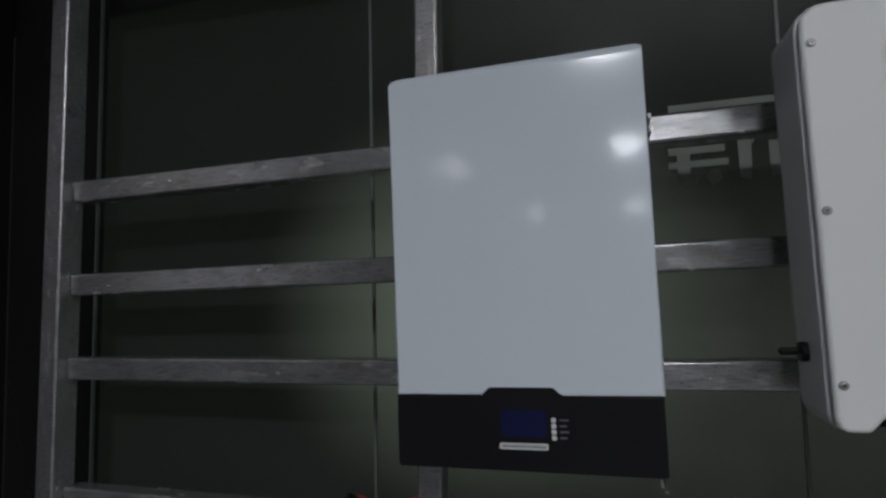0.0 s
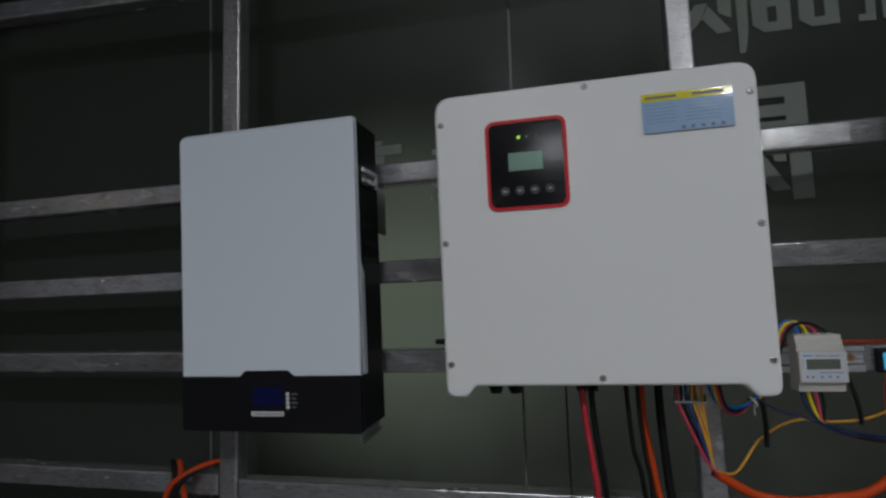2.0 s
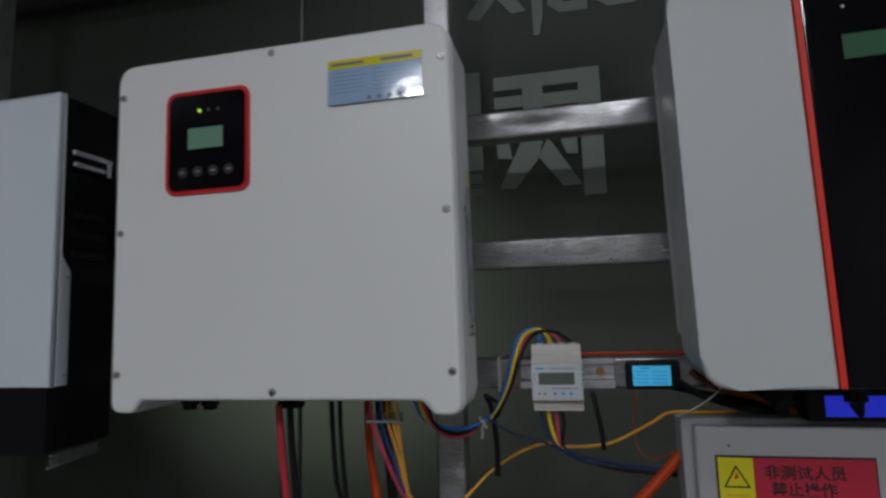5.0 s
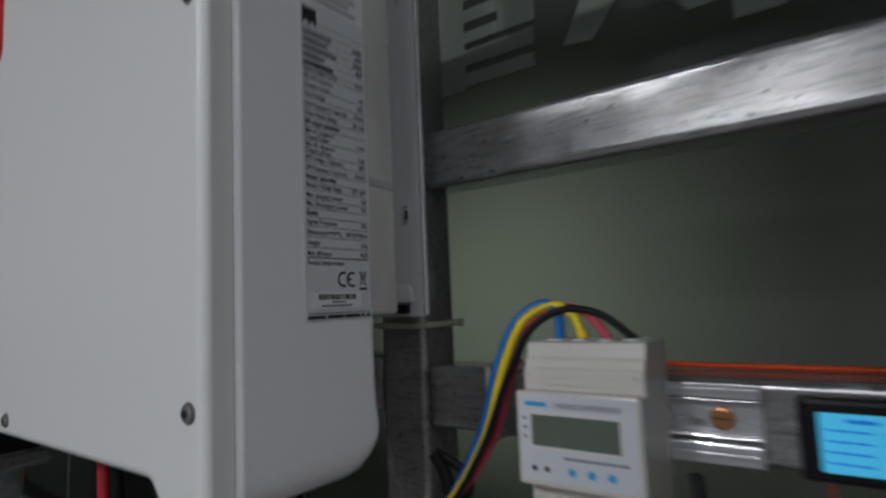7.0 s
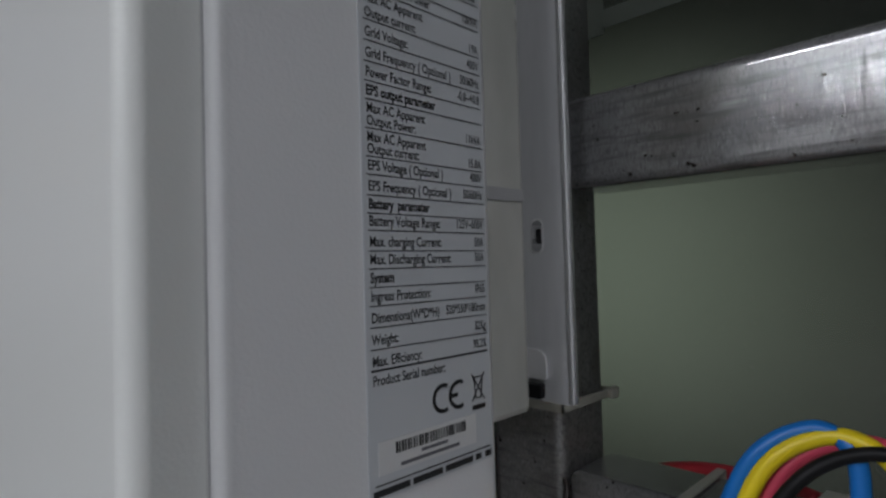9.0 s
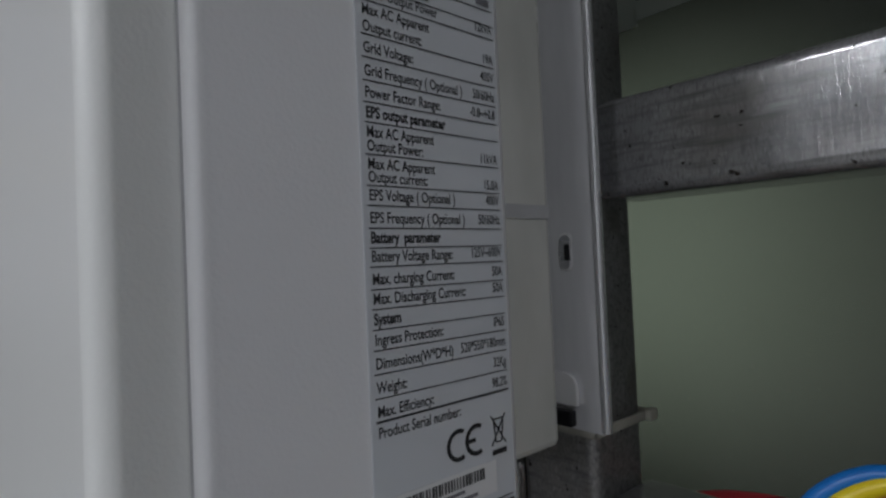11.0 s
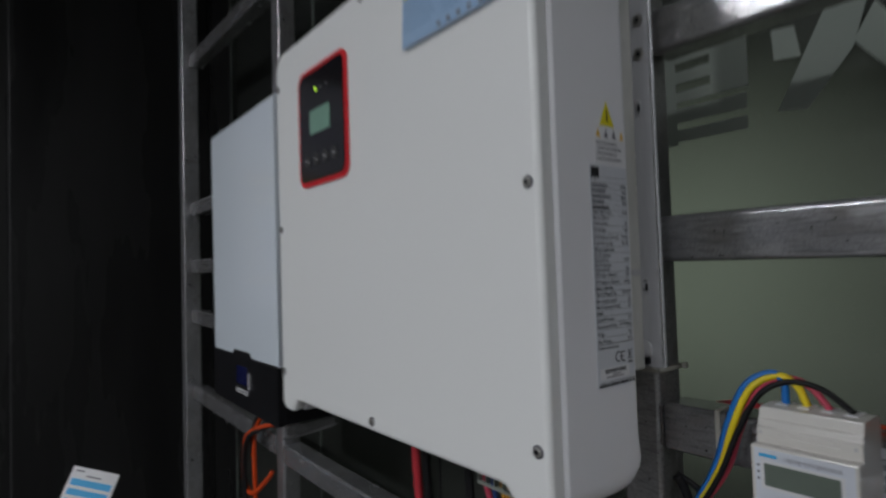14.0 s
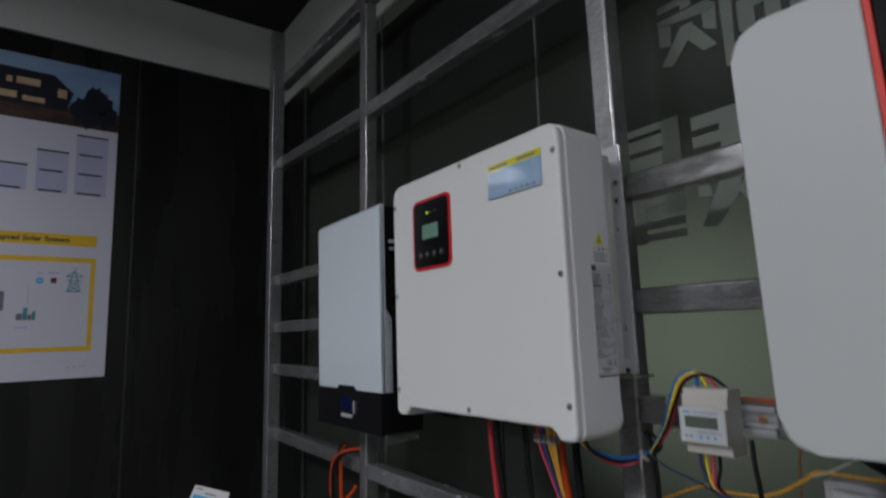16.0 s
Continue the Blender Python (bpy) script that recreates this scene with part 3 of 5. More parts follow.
for k in range(4):
    part("small_mark", prism([(-0.129 + 0.011 * k, 1.650), (-0.123 + 0.011 * k, 1.650), (-0.126 + 0.011 * k, 1.657)], SX, SX + 0.0002, "x"), M_YELLOW if k in (0, 3) else M_GREYINK, inverter)
part("notice", box(SX, SX + 0.0003, -0.132, -0.0895, 1.627, 1.649, 0), M_LABELWHITE, inverter, "white notice label")
for k in range(4):
    part("text_bar", box(SX + 0.0004, SX + 0.0005, -0.129, -0.095 - 0.006 * (k % 2), 1.6305 + 0.0045 * k, 1.6320 + 0.0045 * k, 0), M_GREYINK, inverter)
plate = part("rating_plate", box(SX, SX + 0.0004, -0.1400, -0.0886, 1.4395, 1.6255, 0), M_LABEL, inverter, "grey printed rating plate")
PX = SX + 0.0006
part("maker_mark", prism([(-0.1385, 1.613), (-0.1385, 1.6235), (-0.1280, 1.6235), (-0.1280, 1.613), (-0.1310, 1.616), (-0.1333, 1.613), (-0.1356, 1.616)], PX, PX + 0.0001, "x"), M_INK, plate)
LINES = (("Rated Output Power", "12kVA", 0), ("Max AC Apparent", "", 0), ("Output current:", "19A", 1), ("Grid Voltage:", "400V", 1), ("Grid Frequency ( Optional )", "50/60Hz", 1),
         ("Power Factor Range:", "-0.8~+0.8", 1), ("EPS output parameter", "", 2), ("Max AC Apparent", "", 0), ("Output Power:", "11kVA", 1), ("Max AC Apparent", "", 0),
         ("Output current:", "15.8A", 1), ("EPS Voltage ( Optional )", "400V", 1), ("EPS Frequency ( Optional )", "50/60Hz", 1), ("Battery  parameter", "", 2),
         ("Battery Voltage Range:", "125V~600V", 1), ("Max. charging Current:", "50A", 1), ("Max. Discharging Current:", "50A", 1), ("System", "", 2),
         ("Ingress Protection:", "IP65", 1), ("Dimensions(W*D*H)", "520*550*180mm", 1), ("Weight:", "32Kg", 1), ("Max. Efficiency:", "98.2%", 3), ("Product Serial number:", "", 0))
RULES = (1.5832, None, 1.5742, 1.5682, 1.5622, 1.5566, 1.5514, None, 1.5432, None, 1.5352, 1.5301, 1.5243, 1.5192, 1.5144, 1.5086, 1.5036, 1.4984, 1.4932, 1.4872, 1.4811, 1.4751, None)
above = 1.5872
for i, ((left, right, rule), z) in enumerate(zip(LINES, RULES)):
    if z is None and left.startswith("Product"):
        base = above - 0.0040
    elif z is None:
        base = above - 0.0037
    elif i and RULES[i - 1] is None:
        base = z + 0.0009
    else:
        base = z + 0.0013
    writing("plate_text", left, 0.0041, (PX, -0.1381, base), SIDE, M_PRINT, plate, bold=0.00015 if rule == 2 else 0.00007, squeeze=0.735)
    if right:
        writing("plate_value", right, 0.0041, (PX, -0.0903, base + 0.0002), SIDE, M_PRINT, plate, "RIGHT", bold=0.00006, squeeze=0.66)
    if z is not None:
        part("rule", box(PX, PX + 0.0001, -0.1386, -0.0900, z - 0.00014, z + 0.00014 + 0.0003 * (rule == 3), 0), M_PRINT, plate)
        above = z
for i in range(7):
    z = 1.5872 + 0.0047 * i
    part("rule", box(PX, PX + 0.0001, -0.1386, -0.0900, z - 0.00012, z + 0.00012, 0), M_INK, plate)
    if i < 5:
        part("text_bar", box(PX, PX + 0.0001, -0.1385, -0.1385 + (0.023, 0.0165, 0.026, 0.019, 0.022)[i], z + 0.0012, z + 0.0033, 0), M_INK if i == 0 else M_GREYINK, plate)
        if i:
            part("text_bar", box(PX, PX + 0.0001, -0.0985 + 0.002 * (i % 2), -0.0910, z + 0.0012, z + 0.0033, 0), M_GREYINK, plate)


def arc_stroke(y, z, r, thick, a0, a1, n=18):
    """The outline of an arc of even thickness."""
    turn = [radians(a0 + (a1 - a0) * k / n) for k in range(n + 1)]
    return [(y + r * math.cos(a), z + r * math.sin(a)) for a in turn] + [(y + (r - thick) * math.cos(a), z + (r - thick) * math.sin(a)) for a in reversed(turn)]


mark = prism(arc_stroke(-0.1112, 1.4631, 0.0046, 0.00125, 62, 298), PX, PX + 0.0001, "x")
prism(arc_stroke(-0.1042, 1.4631, 0.0046, 0.00125, 62, 298), PX, PX + 0.0001, "x", bm=mark)
prism([(-0.1076, 1.4625), (-0.1047, 1.4625), (-0.1047, 1.4637), (-0.1076, 1.4637)], PX, PX + 0.0001, "x", bm=mark)
part("ce_mark", mark, M_INK, plate)
bin_mark = bmesh.new()
for a, b in (((-0.0980, 1.4683), (-0.0920, 1.4595)), ((-0.0920, 1.4683), (-0.0980, 1.4595)), ((-0.0972, 1.4672), (-0.0928, 1.4672)), ((-0.0970, 1.4665), (-0.0962, 1.4603)), ((-0.0930, 1.4665), (-0.0938, 1.4603)),
             ((-0.0962, 1.4603), (-0.0938, 1.4603))):
    tube([(PX, *a), (PX, *b)], 0.00022, 4, 1, bin_mark)
part("bin_mark", bin_mark, M_INK, plate)
part("bin_bar", box(PX, PX + 0.0001, -0.0980, -0.0918, 1.4567, 1.4582, 0), M_INK, plate)
serial = part("serial_label", box(PX, PX + 0.0002, -0.1368, -0.0968, 1.4462, 1.4555, 0), M_LABELWHITE, plate)
for i in range(26):
    y = -0.1308 + 0.00112 * i
    part("barcode_bar", box(PX + 0.0003, PX + 0.0004, y, y + random.choice((0.0004, 0.0006, 0.0008)), 1.4512, 1.4544, 0), M_INK, serial)
part("text_bar", box(PX + 0.0003, PX + 0.0004, -0.1210, -0.1100, 1.4494, 1.4503, 0), M_GREYINK, serial)
part("text_bar", box(PX + 0.0003, PX + 0.0004, -0.1290, -0.1050, 1.4473, 1.4483, 0), M_GREYINK, serial)
part("rule", box(PX, PX + 0.0001, -0.1380, -0.0900, 1.4434, 1.4438, 0), M_INK, plate)
for y0, y1 in ((-0.1388, -0.1255), (-0.1243, -0.1122), (-0.1110, -0.0985), (-0.0972, -0.0945), (-0.0925, -0.0895)):
    part("maker_bar", box(PX, PX + 0.0001, y0, y1, 1.4405, 1.4424, 0), M_INK, plate, "line of small print")

# left side: rotary switch; underneath: glands and plugs
knob = part("switch_base", disc((-0.0005, -0.125, 1.432), (-0.010, -0.125, 1.432), 0.013, 20, round_=0.001), M_BLACK, inverter)
part("switch_lever", box(-0.034, -0.0105, -0.131, -0.119, 1.428, 1.4375, 0.003), M_BLACK, knob)
for x in (0.074, 0.109):
    cap = part("cable_gland", disc((x, -0.12, 1.3625), (x, -0.12, 1.338), 0.0105, 8, round_=0.001), M_BLACK, inverter)
    part("gland_nut", disc((x, -0.12, 1.3625), (x, -0.12, 1.345), 0.0135, 6), M_BLACK, cap)
for x in (0.225, 0.244):
    part("plug_socket", box(x - 0.009, x + 0.009, -0.112, -0.09, 1.338, 1.3625, 0.002), M_BLACK, inverter, "black battery plug")

# hanging bracket and what holds it
bracket = thing("mounting_bracket", (0.48, -0.006, 1.437), "bright aluminium bracket strip tied to the upright", "bracket")
part("face_plate", prism(rounded([(0.446, 1.437, 0.0), (0.502, 1.437, 0.002), (0.502, 1.862, 0.004), (0.446, 1.862, 0.0)]), -0.0075, -0.0055, "y", 0.0004), M_ALU, bracket)
part("web", box(0.446, 0.462, -0.0053, 0.0152, 1.45, 1.85, 0.0005), M_ALU, bracket)
# rod of brighter metal along the edge, added for its highlight line
part("rolled_edge", disc((0.5008, -0.0060, 1.438), (0.5008, -0.0060, 1.861), 0.0024, 14), M_CHROME, bracket, "rolled edge added as a highlight line")
for z in (1.517, 1.70):
    slot = part("slot", prism(rrect(0.4813, 0.4881, z - 0.0085, z + 0.0085, 0.003), -0.0080, -0.0077, "y", 0.0001), M_LABELWHITE, bracket, "punched slot with bright rim")
    part("recess", prism(rrect(0.4819, 0.4876, z - 0.0076, z + 0.0076, 0.0025), -0.0083, -0.0081, "y"), M_DULLZINC, slot)
    part("slot_hole", prism(rrect(0.4845, 0.4874, z - 0.0038, z + 0.0034, 0.001), -0.0087, -0.0084, "y"), M_INK, slot)
for z in (1.79, 1.755):
    screw((0.489, -0.0077, z), (0, -1, 0), 0.006, bracket)
clip = part("clip", prism(rounded([(0.464, 1.448, 0), (0.4885, 1.448, 0.001), (0.4885, 1.462, 0.006), (0.464, 1.463, 0)]), -0.0100, -0.0082, "y", 0.0004), M_LABELWHITE, bracket, "white plastic clip")
# black block in place of the shaded gap below the clip
part("clip_block", box(0.466, 0.4885, -0.0150, -0.0101, 1.4395, 1.4465, 0.001), M_BLACK, bracket)

tie = thing("cable_tie", (0.465, 0.03, 1.43), "pale nylon cable tie round the steel upright", "cable tie")
loop = bmesh.new()
for x0, x1, y0, y1 in ((0.4285, 0.4825, 0.0125, 0.0140), (0.4285, 0.4825, 0.0630, 0.0645), (0.4285, 0.4300, 0.0125, 0.0645), (0.4810, 0.4825, 0.0125, 0.0645)):
    box(x0, x1, y0, y1, 1.4265, 1.4312, 0.0002, 1, loop)
part("strap", loop, M_TIE, tie)
part("head", box(0.4812, 0.4858, 0.0575, 0.0655, 1.4257, 1.4322, 0.0015, 3), M_TIE, tie)

# ---- black and white inverter ----
AX0, AX1, AF = -0.568, -0.179, -0.136
off_grid = thing("off_grid_inverter", (-0.37, -0.07, 1.265), "glossy white inverter with black base and dark display", "inverter")
part("body", prism(rrect(AX0 + 0.002, AX1 - 0.001, 1.268, 1.8745, 0.004), AF + 0.012, -0.008, "y", 0.002), M_BLACK, off_grid, "black sheet metal body")
cover = prism(rounded([(AX0, 1.3735, 0), (AX1, 1.3735, 0), (AX1, 1.8785, 0.007), (AX0, 1.8755, 0.012)]), AF, AF + 0.0115, "y", 0.0040, 5)
# the sheet bends back along its top edge
for z in (1.8650, 1.8685, 1.8720):
    bmesh.ops.bisect_plane(cover, geom=cover.verts[:] + cover.edges[:] + cover.faces[:], plane_co=(0, 0, z), plane_no=(0.006, 0, -1))
for v in cover.verts:
    rise = v.co.z - 1.8642 - 0.006 * (v.co.x + 0.37)
    if rise > 0:
        v.co.y = min(v.co.y + 48 * rise * rise, AF + 0.0115)
part("front_cover", cover, M_COOL, off_grid, "", "flat_sides")
part("side_cover", prism(rounded([(AF + 0.012, 1.374, 0), (-0.102, 1.374, 0.002), (-0.102, 1.566, 0.004), (AF + 0.016, 1.592, 0.004), (AF + 0.016, 1.8765, 0), (AF + 0.012, 1.8765, 0)]),
                         AX1 - 0.0008, AX1 + 0.0008, "x", 0.0004), M_COOL, off_grid, "white side flap of the cover")
part("side_cover", prism(rounded([(AF + 0.012, 1.374, 0), (-0.102, 1.374, 0.002), (-0.102, 1.566, 0.004), (AF + 0.016, 1.592, 0.004), (AF + 0.016, 1.8765, 0), (AF + 0.012, 1.8765, 0)]),
                         AX0 - 0.0008, AX0 + 0.0008, "x", 0.0004), M_COOL, off_grid, "white side flap of the cover")
for z in (1.39, 1.555):
    screw((AX1 + 0.0008, -0.108, z), (1, 0, 0), 0.0025, off_grid)
part("base_front", prism(rounded([(AX0, 1.268, 0.006), (AX1 - 0.002, 1.265, 0.006), (AX1 - 0.002, 1.3725, 0.0), (-0.316, 1.3725, 0.002), (-0.331, 1.3855, 0.003), (-0.424, 1.3855, 0.003),
                                  (-0.438, 1.3725, 0.002), (AX0, 1.3725, 0.0)]), AF - 0.0012, AF + 0.0115, "y", 0.001), M_BLACK, off_grid, "black lower front with raised tab")
part("lcd", box(-0.408, -0.343, AF - 0.0018, AF - 0.0013, 1.3165, 1.3535, 0), M_LCDNAVY, off_grid, "dark navy screen")
part("name_strip", prism(rrect(-0.411, -0.341, 1.2975, 1.3065, 0.0015), AF - 0.0022, AF - 0.0013, "y"), M_LABELWHITE, off_grid, "white strip with small print")
for k in range(16):
    part("strip_mark", box(-0.407 + 0.004 * k, -0.4045 + 0.004 * k, AF - 0.0026, AF - 0.0023, 1.300, 1.304, 0), M_GREYINK, off_grid)
for k in range(4):
    z = 1.3400 - 0.0083 * k
    part("button", disc((-0.332, AF - 0.0013, z), (-0.332, AF - 0.0026, z), 0.0038, 16, round_=0.0004), M_LABELWHITE, off_grid)
    part("button_mark", box(-0.3235, -0.311 - 0.003 * (k % 2), AF - 0.0016, AF - 0.0013, z - 0.0012, z + 0.0012, 0), M_GREYINK, off_grid)
for k in range(3):
    part("vent_slot", box(AX1 - 0.001, AX1 + 0.0006, -0.10, -0.03, 1.66 - 0.035 * k, 1.672 - 0.035 * k, 0.0003), M_INK, off_grid)
handle = part("carry_grip", box(AX1 - 0.001, AX1 + 0.004, -0.112, -0.018, 1.742, 1.782, 0.002), M_BLACKGLOSS, off_grid, "recessed side grip")
for z0, z1, y0, y1 in ((1.770, 1.779, -0.110, -0.026), (1.750, 1.758, -0.108, -0.040), (1.745, 1.779, -0.036, -0.028)):
    part("terminal", box(AX1 + 0.0042, AX1 + 0.009, y0, y1, z0, z1, 0.0015), M_ALU, handle, "bright metal terminal")
part("bottom_bracket", prism(rounded([(-0.118, 1.264, 0), (-0.022, 1.264, 0), (-0.022, 1.244, 0.002), (-0.118, 1.246, 0.002)]), AX1 - 0.012, AX1 - 0.009, "x", 0.0004), M_STEEL, off_grid, "thin steel bottom bracket")
part("bracket_bar", tube([(AX1 - 0.006, -0.128, 1.244), (AX1 - 0.005, -0.07, 1.246), (AX1 - 0.004, -0.02, 1.252)], 0.0022, 8, 3), M_STEEL, off_grid)
part("foot_screw", disc((-0.475, -0.10, 1.268), (-0.475, -0.10, 1.259), 0.005, 10), M_ZINC, off_grid)
part("wall_hook", box(-0.50, -0.24, -0.0078, 0.0155, 1.765, 1.81, 0.001), M_STEEL, off_grid)
part("wall_hook", box(-0.50, -0.24, -0.0078, 0.0155, 1.36, 1.40, 0.001), M_STEEL, off_grid)

# ---- tall inverter with red stripe ----
CX0, CX1, CF = 0.795, 1.265, -0.160
tall = thing("storage_inverter", (1.03, -0.08, 1.373), "white rounded inverter with red stripe and black glass front", "inverter")
part("body", prism(rrect(CX0 + 0.004, CX1, 1.378, 1.888, 0.045, 10), CF + 0.003, -0.035, "y", 0.006, 5), M_OFFWHITE, tall, "", "flat_sides")
part("back_plate", prism(rrect(CX0 + 0.004, CX1 + 0.003, 1.43, 1.85, 0.01), -0.0345, -0.008, "y", 0.002), M_SHELL, tall)
part("front_cover", prism(rounded([(0.9385, 1.892, 0), (CX0, 1.892, 0.04), (CX0, 1.374, 0.04), (0.9385, 1.374, 0)]), CF - 0.010, CF + 0.0028, "y", 0.006, 5), M_OFFWHITE, tall, "", "flat_sides")
part("stripe", box(0.9388, 0.9462, CF - 0.0105, CF + 0.0028, 1.374, 1.892, 0.001), material("bright_red_strip", (0.80, 0.045, 0.03), 0.45, spots=0.1, scale=12), tall, "bright red vertical stripe")
glass = part("glass_front", prism(rounded([(CX1, 1.892, 0.04), (0.9465, 1.892, 0), (0.9465, 1.374, 0), (CX1, 1.374, 0.04)]), CF - 0.010, CF + 0.0028, "y", 0.002), M_BLACKGLOSS, tall, "black glass front")
part("lcd", box(0.985, 1.06, CF - 0.0112, CF - 0.0102, 1.755, 1.785, 0), material("dim_lcd_green", (0.04, 0.11, 0.06), 0.2, emit=0.12), glass, "dim green screen")
part("led", disc((0.990, CF - 0.0102, 1.82), (0.990, CF - 0.0110, 1.82), 0.002, 10), M_LABELWHITE, glass)

for o in tall.children_recursive:
    o.data.transform(Matrix.Translation((1.034, -0.009, 1.88)) @ Matrix.Rotation(radians(-0.8), 4, "Y") @ Matrix.Translation((-1.03, 0, -1.88)))

for x, y in ((0.915, -0.085), (1.00, -0.085)):
    gland = part("cable_gland", disc((x, y, 1.370), (x, y, 1.345), 0.016, 10, round_=0.001), M_BLACK, tall, "black cable gland")
    part("gland_boot", disc((x, y, 1.345), (x + 0.004, y, 1.326), 0.012, 14, r2=0.007), M_BLACK, gland)

# ---- grey cabinet with warning sign ----
cabinet = thing("switch_cabinet", (1.06, -0.02, 0.0), "pale grey steel cabinet with red and yellow warning sign", "cabinet")
part("body", box(0.797, 1.30, -0.060, -0.008, 0.75, 1.318, 0.003), M_CABINET, cabinet)
part("stand", box(0.82, 1.28, -0.055, -0.010, 0.0, 0.7495, 0.003), M_CABINET, cabinet)
door = part("door", box(0.810, 1.288, -0.078, -0.0605, 0.765, 1.3115, 0.004, 3), M_CABINET, cabinet)
part("door_screw", disc((0.851, -0.0782, 1.287), (0.851, -0.0790, 1.287), 0.0016, 10), M_INK, door)
sign = part("sign", box(0.833, 1.02, -0.0800, -0.0783, 1.10, 1.2745, 0.0005), M_INK, door, "warning sign with black border")
part("sign_yellow", box(0.8355, 0.878, -0.0805, -0.0802, 1.208, 1.2720, 0), M_WARN, sign)
part("sign_red", box(0.8782, 1.018, -0.0805, -0.0802, 1.208, 1.2720, 0), M_SIGNRED, sign)
part("sign_blue", box(0.8355, 1.018, -0.0805, -0.0802, 1.102, 1.2075, 0), M_SIGNBLUE, sign)
part("triangle", prism([(0.8405, 1.234), (0.8735, 1.234), (0.857, 1.263)], -0.0809, -0.0806, "y"), M_INK, sign)
part("triangle_field", prism([(0.8440, 1.2362), (0.8700, 1.2362), (0.857, 1.2588)], -0.0812, -0.0810, "y"), M_WARN, sign)
part("bolt", prism([(0.8575, 1.238), (0.8560, 1.2465), (0.8595, 1.2465), (0.8580, 1.2545), (0.8535, 1.2450), (0.8565, 1.2450)], -0.0815, -0.0813, "y"), M_C_ORANGE, sign)
for k in range(2):
    part("text_bar", box(0.843, 0.871, -0.0808, -0.0806, 1.2170 + 0.006 * k, 1.2195 + 0.006 * k, 0), M_YELLOW, sign)
writing("sign_text", "非测试人员", 0.0190, (0.890, -0.0808, 1.2475), FRONT, M_INK, sign, "LEFT", bold=0.0004)
writing("sign_text", "禁止操作", 0.0190, (0.897, -0.0808, 1.2270), FRONT, M_INK, sign, "LEFT", bold=0.0004)

# small black unit on the cabinet
unit = thing("control_unit", (1.0, -0.07, 1.319), "small black unit with a deep blue screen on the cabinet", "controller")
part("case", box(0.945, 1.10, -0.090, -0.02, 1.3195, 1.360, 0.003), M_BLACK, unit)
part("screen", box(0.965, 1.05, -0.0915, -0.0905, 1.3265, 1.3525, 0), M_LCDDEEP, unit, "lit deep blue screen")

# ---- meter on its rail ----
din = thing("mounting_rail", (0.68, 0.015, 1.352), "short zinc mounting rail screwed to the steel tube", "rail")
part("web", box(0.575, 0.718, 0.0140, 0.0155, 1.3650, 1.3845, 0.0003), M_DULLZINC, din)
for z0, z1 in ((1.3495, 1.3600), (1.3862, 1.3942)):
    part("lip", box(0.575, 0.718, 0.0070, 0.0083, z0, z1, 0.0005), M_DULLZINC, din)
for z in (1.3545, 1.3905):
    part("lip_bead", box(0.575, 0.718, 0.0062, 0.0069, z - 0.0012, z + 0.0012, 0.0003), M_DULLZINC, din)
for z0, z1 in ((1.3600, 1.3608), (1.3640, 1.3650), (1.3845, 1.3853)):
    part("fold", box(0.575, 0.718, 0.0070, 0.0155, z0, z1, 0.0003), M_CHROME, din, "bright folded edge")
head = part("screw", disc((0.698, 0.0138, 1.3742), (0.698, 0.0098, 1.3742), 0.0066, 20, round_=0.0014), M_COPPER, din, "brass-coloured round-head screw")
part("screw_slot", box(0.6930, 0.7030, 0.0094, 0.0097, 1.3738, 1.3747, 0), M_RUST, head)
part("stamp", prism(rrect(0.6805, 0.6875, 1.3690, 1.3730, 0.0015), 0.0135, 0.0139, "y"), M_GREYINK, din)

MX0, MX1 = 0.5965, 0.6695
meter = thing("energy_meter", (0.635, 0.0, 1.321), "ivory modular energy meter with grey screen", "energy meter")
part("housing", prism(rounded([(0.0100, 1.321, 0.001), (0.0100, 1.4185, 0.001), (-0.004, 1.4200, 0.001), (-0.0255, 1.4195, 0.0015), (-0.0275, 1.4115, 0.0008), (-0.0296, 1.4095, 0.0008), (-0.0304, 1.4055, 0.0008),
                               (-0.0326, 1.4035, 0.0008), (-0.0326, 1.3960, 0.001), (-0.0315, 1.3450, 0.001), (-0.0300, 1.3380, 0.002), (-0.0285, 1.321, 0.002)], 4), MX0, MX1, "x", 0.0010), M_METER, meter)
for y, z in ((-0.0306, 1.3345), (-0.0300, 1.3285)):
    part("ridge", box(MX0 + 0.0008, MX1 - 0.0008, y - 0.0012, y + 0.0008, z - 0.0010, z + 0.0010, 0.0005, 3), M_METER, meter)
part("cover_ledge", box(MX0 + 0.0090, MX1 - 0.0140, -0.0336, -0.0320, 1.3950, 1.3990, 0.0003), M_METER, meter)
for x in (MX0 + 0.0030, MX1 - 0.0042):
    part("latch_slot", box(x - 0.0009, x + 0.0009, -0.0332, -0.0322, 1.3992, 1.4018, 0.0002), M_SEAM, meter)
face = part("face", box(MX0 - 0.001, MX1 + 0.0005, -0.0468, -0.0317, 1.3405, 1.3942, 0.0015), M_METER, meter)
part("face_label", box(MX0 + 0.002, MX1 - 0.002, -0.0474, -0.0470, 1.3440, 1.3925, 0), M_FACE, face, "pale blue printed face")
part("screen_frame", box(MX0 + 0.0070, MX1 - 0.0085, -0.0479, -0.0475, 1.3615, 1.3835, 0), M_LABELWHITE, face)
part("screen", box(MX0 + 0.0095, MX1 - 0.0110, -0.0483, -0.0480, 1.3640, 1.3815, 0), M_LCDDARK, face, "grey-green unlit screen")
